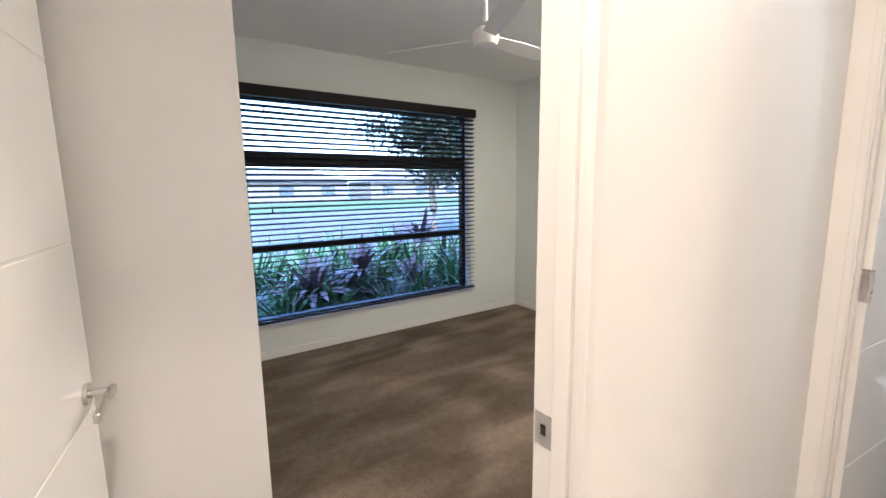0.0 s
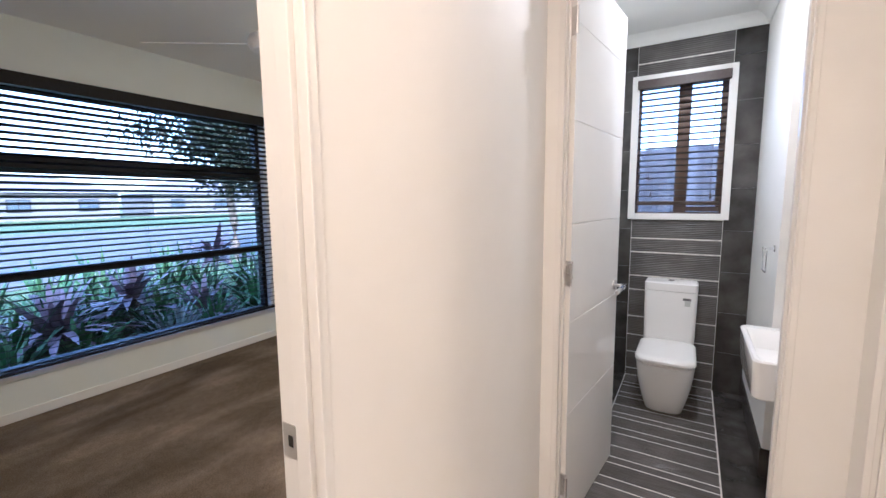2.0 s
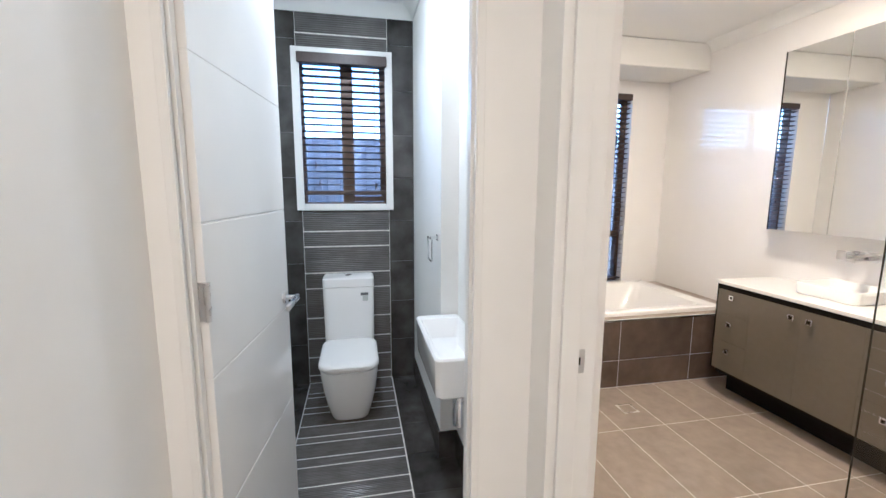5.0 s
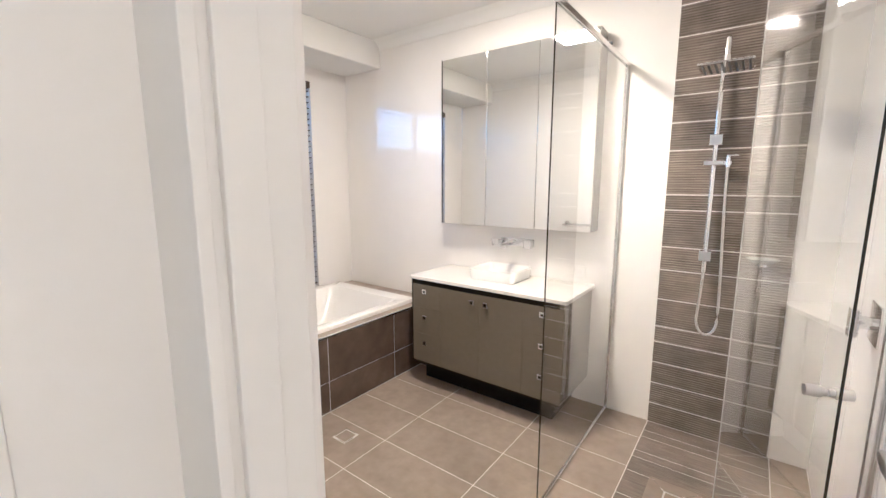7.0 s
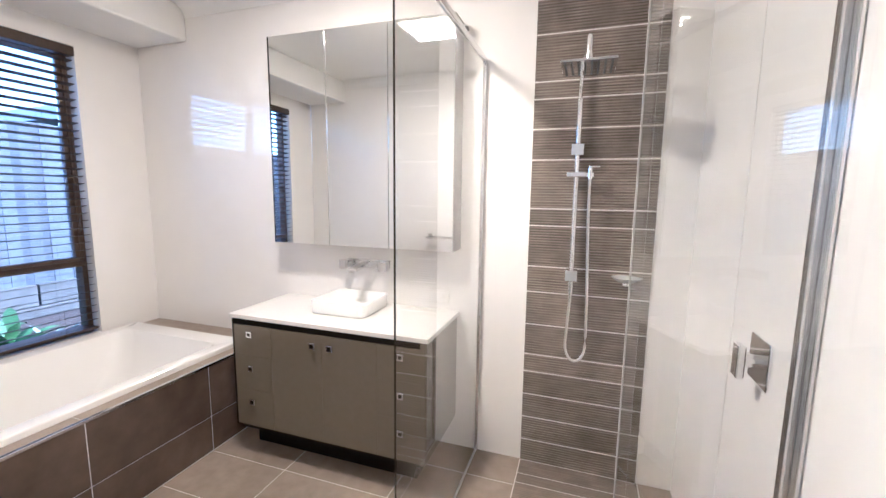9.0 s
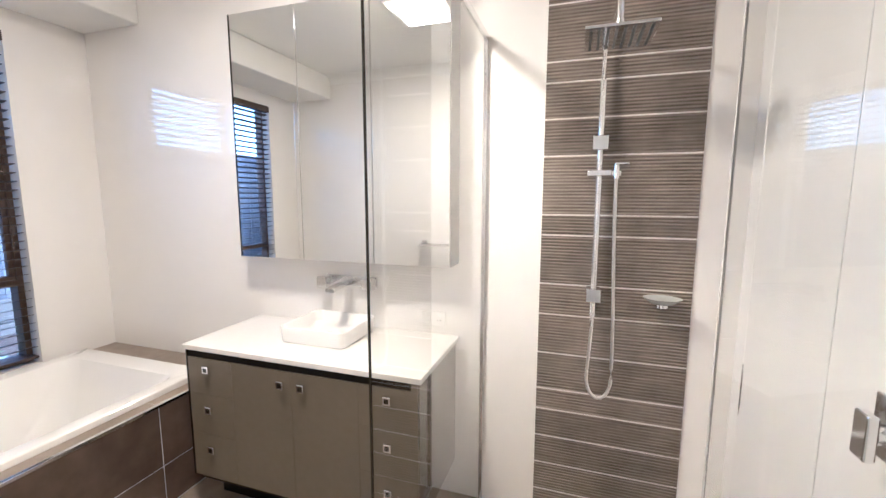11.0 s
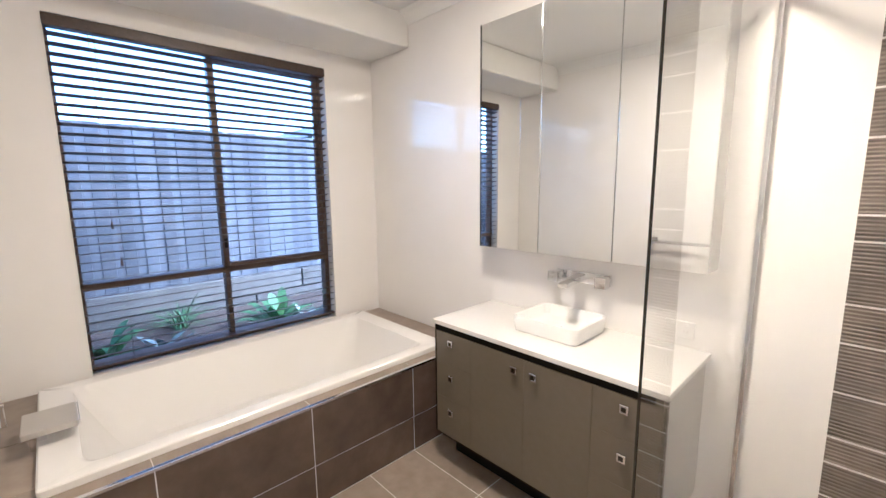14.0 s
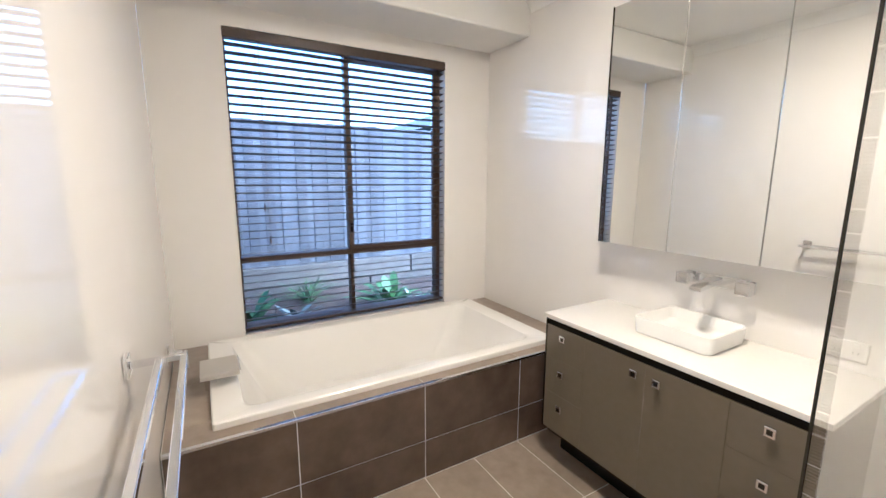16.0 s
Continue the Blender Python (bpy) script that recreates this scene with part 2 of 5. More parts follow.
LEAF = mat("green_leaf", (0.055, 0.125, 0.042), 0.6, noise_amt=0.25, noise_scale=12, island=0.2)
LEAFP = mat("purple_leaf", (0.120, 0.085, 0.100), 0.4, noise_amt=0.3, noise_scale=12, island=0.2)
LEAFS = mat("silver_leaf", (0.17, 0.20, 0.18), 0.6, noise_amt=0.2, noise_scale=12, island=0.15)
# almost black: the backlit crown's shade is put into the leaf colour
TREEL = mat("backlit_tree_leaf", (0.009, 0.016, 0.008), 0.6, noise_amt=0.3, noise_scale=3)
BARK = mat("grey_bark", (0.16, 0.13, 0.10), 0.9, noise_amt=0.3, noise_scale=20, bump=0.6, bump_scale=30)
RENDERW = mat("pale_render_wall", (0.12, 0.12, 0.12), 0.8, noise_amt=0.05, big_amt=0.05)
ROOFM = mat("grey_roof_tile", (0.14, 0.135, 0.14), 0.7, noise_amt=0.15, noise_scale=6)
BRICK = mat("exterior_render", (0.50, 0.47, 0.43), 0.8, noise_amt=0.06, big_amt=0.05)
LITP = emitter("lit_diffuser", (1.0, 0.66, 0.39), 4.0)
LITB = emitter("lit_bulb", (1.0, 0.62, 0.34), 4.0)

# ---- mesh helpers ----


def bx(bm, x0, x1, y0, y1, z0, z1, bevel=0.0, seg=2):
    r = bmesh.ops.create_cube(bm, size=1.0, matrix=Matrix.Translation(((x0 + x1) / 2, (y0 + y1) / 2, (z0 + z1) / 2)) @ Matrix.Diagonal((x1 - x0, y1 - y0, z1 - z0, 1)))
    if bevel > 0:
        vs = set(r["verts"])
        es = [e for e in bm.edges if e.verts[0] in vs and e.verts[1] in vs]
        bmesh.ops.bevel(bm, geom=es, offset=bevel, segments=seg, affect='EDGES', profile=0.5, clamp_overlap=True)
    return bm


def cyl(bm, p, q, r0, r1=None, n=20):
    p, q = Vector(p), Vector(q)
    d = q - p
    m = Matrix.Translation((p + q) / 2) @ d.to_track_quat('Z', 'Y').to_matrix().to_4x4()
    bmesh.ops.create_cone(bm, cap_ends=True, segments=n, radius1=r0, radius2=r0 if r1 is None else r1, depth=d.length, matrix=m)
    return bm


def tube(bm, pts, r, n=10):
    """A round tube along points."""
    rings = []
    pts = [Vector(p) for p in pts]
    for i, p in enumerate(pts):
        d = (pts[min(i + 1, len(pts) - 1)] - pts[max(i - 1, 0)]).normalized()
        q = d.to_track_quat('Z', 'Y')
        rings.append([bm.verts.new(p + q @ Vector((r * math.cos(a), r * math.sin(a), 0))) for a in [2 * math.pi * k / n for k in range(n)]])
    for a, b in zip(rings, rings[1:]):
        for k in range(n):
            bm.faces.new((a[k], a[(k + 1) % n], b[(k + 1) % n], b[k]))
    bm.faces.new(rings[0][::-1])
    bm.faces.new(rings[-1])
    return bm


def rrect(cx, cy, w, d, r, n=6):
    """Corners of a rounded rectangle, counter-clockwise."""
    out = []
    r = min(r, w / 2 - 1e-4, d / 2 - 1e-4)
    for sx, sy, a0 in ((1, 1, 0), (-1, 1, 90), (-1, -1, 180), (1, -1, 270)):
        for k in range(n + 1):
            a = radians(a0 + 90 * k / n)
            out.append((cx + sx * (w / 2 - r) + r * math.cos(a), cy + sy * (d / 2 - r) + r * math.sin(a)))
    return out


def loft(bm, rings, cap0=True, cap1=True):
    """Skins a row of loops, each a list of (x, y, z)."""
    rs = [[bm.verts.new(p) for p in ring] for ring in rings]
    n = len(rs[0])
    for a, b in zip(rs, rs[1:]):
        for k in range(n):
            bm.faces.new((a[k], a[(k + 1) % n], b[(k + 1) % n], b[k]))
    if cap0:
        bm.faces.new(rs[0][::-1])
    if cap1:
        bm.faces.new(rs[-1])
    return bm


def ring(z, *a):
    return [(x, y, z) for x, y in rrect(*a)]


def mesh_of(bm, name, material, smooth=False):
    bmesh.ops.recalc_face_normals(bm, faces=bm.faces[:])
    me = bpy.data.meshes.new(name)
    bm.to_mesh(me)
    bm.free()
    me.materials.append(material)
    if smooth:
        me.polygons.foreach_set("use_smooth", [True] * len(me.polygons))
        me.set_sharp_from_angle(angle=radians(38))
    return me


def part(name, bm, material, parent=None, label="", smooth=False):
    ob = new(name, mesh_of(bm, name, material, smooth))
    if parent is not None:
        ob.parent = parent
        ob.matrix_parent_inverse = parent.matrix_world.inverted()
    if label:
        ob["label"] = label
    return ob


def thing(name, place, label, category, group="", kind="", turn=0):
    ob = new(name)
    ob.empty_display_size = 0.1
    ob.matrix_world = pose(*place, 0, 0, turn)
    bpy.context.view_layer.update()
    return tagged(ob, label, category, group, kind)


def structure(name, material, boxes, label="", bevel=0.0):
    bm = bmesh.new()
    for b in boxes:
        bx(bm, *b, bevel)
    return tagged(part(name, bm, material), label, kind="structure")


def box_part(name, dims, material, parent, bevel=0.0, label="", smooth=False, seg=2):
    return part(name, bx(bmesh.new(), *dims, bevel, seg), material, parent, label, smooth)

# ---- large structure ----
BN, BS, BW, BE = -0.95, -3.155, 1.12, 4.61   # bathroom faces

structure("floor_hall", HALLT, [(-2.2, 2.05, -0.669, 0.385, -0.12, 0.0)], "unseen hall floor, kept pale to bounce light")
structure("floor_bedroom", CARPET, [(-2.2, 4.03, 0.386, 3.6, -0.12, 0.0)], "dark brown carpet with soft vacuum marks")
structure("slab_wc", DGROUT, [(2.05, 4.03, -0.66, 0.345, -0.12, -0.0030)], "grout bed under the toilet floor tiles")
bath_floor = structure("floor_bathroom", GROUT, [(1.0, 4.62, -3.27, -0.67, -0.12, -0.0012)], "grout bed under the bathroom floor tiles")

structure("ceiling", CEILP, [(-2.3, 4.9, -3.4, 3.75, CE, CE + 0.12)], "flat white painted ceiling")
structure("bulkhead", PAINT, [(4.15, BE, BS, BN, 2.44, CE - 0.002)], "white painted bulkhead above the bath window", 0.012)

# hall
structure("wall_hall_north", PAINT, [(-2.2, 0.03, 0.275, 0.385, 0, CE), (0.03, 0.90, 0.275, 0.385, 2.375, CE), (0.90, 2.15, 0.275, 0.385, 0, CE)],
          "smooth off-white hall wall round the bedroom door")
structure("wall_hall_south", PAINT, [(-2.2, 1.172, -0.79, -0.67, 0, CE), (1.172, 1.945, -0.79, -0.67, 2.375, CE), (1.945, 2.05, -0.79, -0.67, 0, CE)], "white wall between the hall and the bathroom")
structure("wall_toilet_south", PAINT, [(2.05, 3.01, -0.79, -0.69, 0, CE), (3.01, BE, -0.79, -0.60, 0, CE)], "white wall between the toilet and the bathroom")
structure("wall_hall_end", PAINT, [(2.05, 2.15, 0.228, 0.275, 0, CE), (2.05, 2.15, -0.67, -0.52, 0, CE), (2.05, 2.15, -0.52, 0.228, 2.375, CE)],
          "white wall round the toilet door")
structure("wall_hall_west", PAINT, [(-2.3, -2.2, -0.9, 3.7, 0, CE)], "plain white wall closing the hall")
# bedroom
structure("wall_bedroom_entry", PAINT, [(-2.2, 0.567, 1.23, 1.33, 0, CE), (0.457, 0.567, 1.33, 3.6, 0, CE)], "smooth white wall beside the bedroom door", 0.002)
structure("wall_bedroom_passage", PAINT, [(-0.12, -0.02, 0.385, 1.23, 0, CE)], "white wall behind the open bedroom door")
structure("wall_bedroom_east", BEDPAINT, [(3.93, 4.03, 0.445, 3.6, 0, CE)], "pale bedroom wall")
structure("wall_bedroom_south", BEDPAINT, [(2.15, 4.03, 0.345, 0.445, 0, CE)], "pale wall between bedroom and toilet")
WX0, WX1, WZ0, WZ1 = 0.90, 3.20, 0.315, 2.255
structure("wall_bedroom_window", BEDPAINT, [(-2.2, WX0, 3.6, 3.75, 0, CE), (WX1, 4.15, 3.6, 3.75, 0, CE), (WX0, WX1, 3.6, 3.75, 0, WZ0), (WX0, WX1, 3.6, 3.75, WZ1, CE)],
          "pale bedroom wall round the wide window")
# toilet
structure("wall_wc_window", PAINT, [(4.04, 4.2, -0.60, -0.42, 0, CE), (4.04, 4.2, 0.185, 0.345, 0, CE), (4.04, 4.2, -0.42, 0.185, 0, 1.31), (4.04, 4.2, -0.42, 0.185, 2.335, CE)],
          "outer wall behind the toilet")
# bathroom
structure("wall_bathroom_north", WTILE, [(2.128, BE, BN, -0.792, 0, CE)],
          "white gloss tiled wall with the towel rail", 0.0015)
structure("wall_bathroom_south", WTILE, [(1.0, 4.78, BS - 0.12, BS, 0, CE)], "white gloss tiled wall behind vanity and shower")
structure("wall_bathroom_west", WTILE, [(1.0, BW, BS, -2.5555, 0, CE), (1.0, BW, -2.5505, -0.79, 0, CE), (1.0, BW - 0.004, -2.5565, -2.5495, 0, CE)], "white gloss tiled shower wall with a fine joint")
BY0, BY1, BZ0, BZ1 = -2.763, -1.325, 0.530, 2.330
structure("wall_bathroom_window", WTILE, [(BE, 4.78, BS, BY0, 0, CE), (BE, 4.78, BY1, BN, 0, CE), (BE, 4.78, BY0, BY1, 0, BZ0), (BE, 4.78, BY0, BY1, BZ1, CE)],
          "white gloss tiled wall round the bath window")


def skirting(name, dims):
    return tagged(part(name, bx(bmesh.new(), *dims, 0.003), TRIMP), "white square-edged skirting board", kind="structure")


skirting("baseboard_bedroom_window", (0.567, 3.93, 3.587, 3.598, 0, 0.068))
skirting("baseboard_bedroom_east", (3.917, 3.928, 0.445, 3.586, 0, 0.068))
skirting("baseboard_bedroom_entry", (-0.02, 0.569, 1.217, 1.228, 0, 0.068))
skirting("baseboard_hall", (0.905, 2.048, 0.262, 0.273, 0, 0.068))


def cornice(name, a, b, inward):
    """Coved trim between wall and ceiling from a to b; inward points into the room."""
    bm = bmesh.new()
    prof = [(0.0, -0.075), (0.006, -0.075), (0.012, -0.058), (0.028, -0.032), (0.052, -0.013), (0.07, -0.006), (0.075, 0.0), (0.0, 0.0)]
    ends = []
    for p in (a, b):
        ends.append([bm.verts.new((p[0] + inward[0] * (u + 0.001), p[1] + inward[1] * (u + 0.001), CE + v - 0.001)) for u, v in prof])
    n = len(prof)
    for k in range(n):
        bm.faces.new((ends[0][k], ends[0][(k + 1) % n], ends[1][(k + 1) % n], ends[1][k]))
    bm.faces.new(ends[0])
    bm.faces.new(ends[1][::-1])
    return tagged(part(name, bm, CEILP, smooth=True), "white coved cornice", kind="structure")


cornice("cornice_wc_window", (4.03, -0.6), (4.03, 0.345), (-1, 0))
cornice("cornice_wc_south", (2.15, -0.69), (3.01, -0.69), (0, 1))
cornice("cornice_wc_side", (3.01, -0.60), (4.03, -0.60), (0, 1))
cornice("cornice_bathroom_south", (BW, BS), (4.15, BS), (0, 1))
cornice("cornice_bathroom_north", (2.128, BN), (4.15, BN), (0, -1))


# ---- door frames and doors ----
def jamb(name, x0, x1, wall0, wall1, side, mirror_y=1, strike=True, ztop=2.355, strike_z=1.03, along="x", inset=0.020):
    """Lining of an opening, with stop and a stepped edge. wall0 is the hall face, wall1 the room face."""
    frame_ob = thing(name, ((x0 + x1) / 2, (wall0 + wall1) / 2, 0), "white enamelled timber door frame with stepped edge", "door frame", kind="structure")

    def pc(nm, a0, a1, b0, b1, z0, z1, material=TRIMP, label=""):
        b0, b1 = min(b0, b1), max(b0, b1)
        dims = (a0, a1, b0, b1, z0, z1) if along == "x" else (b0, b1, a0, a1, z0, z1)
        return part(nm, bx(bmesh.new(), *dims, 0.0018), material, frame_ob, label)

    d = 1 if wall1 > wall0 else -1
    t = abs(wall1 - wall0)
    for s, e in ((1, x0), (-1, x1)):
        pc("lining", min(e, e + s * 0.018), max(e, e + s * 0.018), wall0 - d * 0.004, wall1 + d * 0.004, 0, ztop)
        pc("stop", min(e + s * 0.018, e + s * 0.030), max(e + s * 0.018, e + s * 0.030), wall0 + d * 0.022, wall0 + d * (t - 0.048), 0, ztop)
        pc("bead", min(e + s * 0.018, e + s * 0.024), max(e + s * 0.018, e + s * 0.024), wall0 - d * 0.007, wall0 + d * 0.010, 0, ztop)
    pc("head", x0, x1, wall0 - d * 0.004, wall1 + d * 0.004, ztop, ztop + 0.018)
    if strike:
        e = x1 if side > 0 else x0
        s = -side
        c = wall1 - d * inset
        pc("strike_plate", min(e + s * 0.0175, e + s * 0.0195), max(e + s * 0.0175, e + s * 0.0195), c - 0.019, c + 0.019, strike_z - 0.032, strike_z + 0.032, SATIN, "small satin steel strike plate")
        pc("latch_hole", min(e + s * 0.0193, e + s * 0.0203), max(e + s * 0.0193, e + s * 0.0203), c - 0.007, c + 0.005, strike_z - 0.010, strike_z + 0.011, BLACK)
    return frame_ob


jamb("door_frame_bedroom", 0.03, 0.905, 0.275, 0.378, 1, strike_z=1.03)
jamb("door_frame_bathroom", 1.172, 1.945, -0.67, -0.79, 1, strike_z=0.993, inset=0.045)
jamb("door_frame_toilet", -0.52, 0.228, 2.05, 2.15, 1, strike=False, along="y")


def lever(parent, x, z, out, way):
    """A lever handle on a leaf: x along the leaf, out the side (+1, -1) in the leaf's y, way the lever's direction."""
    bm = bmesh.new()
    y0 = out * 0.0175
    cyl(bm, (x, y0, z), (x, y0 + out * 0.009, z), 0.026, n=28)
    h = part("handle_rose", bm, SATIN, None, "round satin chrome rose", True)
    bm = bmesh.new()
    cyl(bm, (x, y0 + out * 0.009, z), (x, y0 + out * 0.05, z), 0.0095, n=18)
    n = part("handle_neck", bm, SATIN, None, smooth=True)
    bm = bmesh.new()
    a, b = sorted((x - way * 0.012, x + way * 0.115))
    y1, y2 = sorted((y0 + out * 0.044, y0 + out * 0.058))
    bx(bm, a, b, y1, y2, z - 0.011, z + 0.011, 0.003)
    for v in bm.verts:
        f = (v.co.x - x) * way / 0.115
        if f > 0.15:
            v.co.z -= 0.016 * f * f
            v.co.y -= out * 0.006 * f
    l = part("handle_lever", bm, SATIN, None, "flat satin chrome lever", True)
    for o in (h, n, l):
        o.parent = parent
    return h


def door(name, hinge, turn, width, label, lever_sides=(1, -1), height=2.33):
    """A flush leaf with grooves; local x runs from the hinge to the free edge, y across the thickness."""
    root = new(name)
    root.matrix_world = pose(hinge[0], hinge[1], 0.012, 0, 0, turn)
    tagged(root, label, "door", kind="structure")
    grooves = [0.536, 0.936, 1.336, 1.737, 2.10]
    edges = [0.0] + grooves + [height]
    bm = bmesh.new()
    bx(bm, 0.001, width - 0.001, -0.0155, 0.0155, 0.001, height - 0.001)
    core = part("core", bm, DOORP)
    core.parent = root
    for z0, z1 in zip(edges, edges[1:]):
        bm = bmesh.new()
        bx(bm, 0, width, -0.0175, 0.0175, z0 + (0.0022 if z0 else 0), z1 - (0.0022 if z1 < height else 0), 0.0022, 2)
        p = part("panel", bm, DOORP)
        p.parent = root
    for out in lever_sides:
        lever(root, width - 0.06, 0.985, out, -1)
    for z in (0.22, 1.14, 2.10):
        bm = bmesh.new()
        cyl(bm, (-0.006, -0.021, z - 0.05), (-0.006, -0.021, z + 0.05), 0.0075, n=14)
        bx(bm, -0.004, 0.0005, -0.0175, 0.014, z - 0.05, z + 0.05)
        hp = part("hinge", bm, SATIN, None, "satin steel butt hinge", True)
        hp.parent = root
    return root


door("door_bedroom", (0.060, 0.372), 83.2, 0.80, "open white flush door with grooved lines and chrome lever", (-1, 1))
door("door_toilet", (2.105, 0.196), -6.6, 0.690, "open white gloss toilet door with grooved lines", (-1,))
door("door_bathroom", (1.185, -0.772), -90.0, 0.72, "open white bathroom door with satin lever", (1,))


# ---- windows and blinds ----
def pane(name, dims, parent, material=WGLASS):
    ob = box_part(name, dims, material, parent)
    ob.visible_shadow = False
    return ob


def blind(name, label, axis, a0, a1, plane, room, ztop, zbot, pitch, width, material, tilt=10.0, head=(0.075, 0.06), cords=(), out=0.012, wider=0.004, rail=0.014):
    """Venetian blind. axis: the way the slats run. plane: the slats' middle; room: the sign of the way into the room."""
    root = thing(name, ((a0 + a1) / 2, plane, ztop) if axis == "x" else (plane, (a0 + a1) / 2, ztop), label, "blind")

    def dims(u0, u1, v0, v1, z0, z1):
        return (u0, u1, v0, v1, z0, z1) if axis == "x" else (v0, v1, u0, u1, z0, z1)

    hd, hh = head
    box_part("headrail", dims(a0 - wider, a1 + wider, plane - hd / 2 + room * out, plane + hd / 2 + room * out, ztop - hh, ztop), material, root, 0.004)
    bm = bmesh.new()
    half = (a1 - a0) / 2
    bx(bm, -half, half, -width / 2, width / 2, -0.0015, 0.0015, 0.0009, 1)
    me = mesh_of(bm, "slat", material)
    z = ztop - hh - pitch * 0.55
    while z > zbot + rail + 0.006:
        s = new("slat", me)
        c = (a0 + a1) / 2
        if axis == "x":
            s.matrix_world = pose(c, plane, z, -tilt if room < 0 else tilt, 0, 0)
        else:
            s.matrix_world = Matrix.Translation((plane, c, z)) @ pose(0, 0, 0, 0, 0, 90) @ pose(0, 0, 0, tilt if room < 0 else -tilt, 0, 0)
        s.parent = root
        s.matrix_parent_inverse = root.matrix_world.inverted()
        z -= pitch
    box_part("bottom_rail", dims(a0, a1, plane - width / 2, plane + width / 2, zbot, zbot + rail), material, root, 0.003)
    n = 3 if half > 0.9 else 2
    for k in range(n):
        u = a0 + (a1 - a0) * (0.13 + 0.74 * k / (n - 1))
        for v in (-width / 2 - 0.001, width / 2 + 0.001):
            bm = bmesh.new()
            p = (u, plane + v) if axis == "x" else (plane + v, u)
            cyl(bm, (*p, zbot + 0.01), (*p, ztop - hh), 0.0008, n=5)
            part("ladder_cord", bm, material, root)
    for u, zc in cords:
        bm = bmesh.new()
        p = (u, plane + room * (width / 2 + 0.006)) if axis == "x" else (plane + room * (width / 2 + 0.006), u)
        cyl(bm, (*p, zc + 0.02), (*p, ztop - hh), 0.0011, n=6)
        cyl(bm, (*p, zc - 0.02), (*p, zc + 0.02), 0.008, 0.004, n=10)
        part("pull_cord", bm, material, root, "thin pull cord with small tassel", True)
    return root


# bedroom window
w1 = thing("window_1", (2.05, 3.68, WZ0), "wide dark-framed window with three stacked lights", "window", kind="structure")
for d in ((WX0, WX0 + 0.045, 3.655, 3.73, WZ0, WZ1), (WX1 - 0.045, WX1, 3.655, 3.73, WZ0, WZ1)):
    box_part("frame_stile", d, BLACKF, w1, 0.003)
for z0, z1 in ((WZ0, WZ0 + 0.028), (0.945, 0.995), (1.662, 1.772), (WZ1 - 0.045, WZ1)):
    box_part("frame_rail", (WX0 + 0.045, WX1 - 0.045, 3.652, 3.728, z0, z1), BLACKF, w1, 0.003)
for z0, z1 in ((WZ0 + 0.028, 0.945), (0.995, 1.662), (1.772, WZ1 - 0.045)):
    pane("pane", (WX0 + 0.045, WX1 - 0.045, 3.690, 3.695, z0, z1), w1)
box_part("awning_latch", (2.0, 2.16, 3.640, 3.652, 1.700, 1.720), BLACKF, w1, 0.002)
for d in ((WX0 - 0.04, WX0, WZ0 - 0.04, WZ1 + 0.04), (WX1, WX1 + 0.04, WZ0 - 0.04, WZ1 + 0.04)):
    box_part("architrave", (d[0], d[1], 3.588, 3.602, d[2], d[3]), TRIMP, w1, 0.003)
for z in (WZ0 - 0.04, WZ1):
    box_part("architrave", (WX0, WX1, 3.588, 3.602, z, z + 0.04), TRIMP, w1, 0.003)
box_part("window_sill", (WX0, WX1, 3.602, 3.652, WZ0 - 0.002, WZ0 + 0.010), TRIMP, w1, 0.002)
for x in (WX0, WX1 - 0.01):
    box_part("reveal_lining", (x, x + 0.01, 3.602, 3.652, WZ0 + 0.01, WZ1), TRIMP, w1)
blind("venetian_blind", "black timber venetian blind half open over the bedroom window", "x", 0.885, 3.235, 3.552, -1, 2.292, 0.335, 0.0455, 0.050, BLINDB, 18.0, (0.07, 0.085), ((1.1, 1.30), (1.09, 2.1)))

# toilet window
w2 = thing("window_2", (4.1, -0.12, 1.31), "small sliding window with white timber surround", "window", kind="structure")
YA, YB, ZA, ZB = -0.42, 0.185, 1.31, 2.335
for y0, y1 in ((YA, YA + 0.03), (YB - 0.03, YB), (-0.180, -0.095)):
    box_part("frame_stile", (4.115, 4.175, y0, y1, ZA + 0.03, ZB - 0.03), BRONZE, w2, 0.003)
for z0, z1 in ((ZA, ZA + 0.03), (ZB - 0.03, ZB)):
    box_part("frame_rail", (4.11, 4.18, YA, YB, z0, z1), BRONZE, w2, 0.003)
pane("pane", (4.14, 4.145, YA + 0.03, -0.165, ZA + 0.03, ZB - 0.03), w2)
pane("pane", (4.15, 4.155, -0.115, YB - 0.03, ZA + 0.03, ZB - 0.03), w2)
for y0, y1 in ((YA - 0.03, YA + 0.02), (YB - 0.02, YB + 0.03)):
    box_part("architrave", (4.012, 4.03, y0, y1, ZA - 0.025, ZB + 0.03), TRIMP, w2, 0.002)
for z0, z1 in ((ZA - 0.025, ZA + 0.02), (ZB - 0.006, ZB + 0.03)):
    box_part("architrave", (4.012, 4.03, YA + 0.02, YB - 0.02, z0, z1), TRIMP, w2, 0.002)
for y in (YA, YB - 0.008):
    box_part("reveal_lining", (4.03, 4.11, y, y + 0.008, ZA, ZB), TRIMP, w2)
box_part("window_sill", (4.03, 4.11, YA + 0.008, YB - 0.008, ZA, ZA + 0.008), TRIMP, w2)
blind("venetian_blind", "dark timber venetian blind, open, in the toilet window", "y", YA + 0.02, YB - 0.02, 4.058, -1, ZB - 0.008, 1.392, 0.0455, 0.048, BLIND, 6.0, (0.082, 0.066), ((0.08, 1.60), (0.06, 1.47), (-0.33, 1.46)), 0.030, 0.012, 0.030)
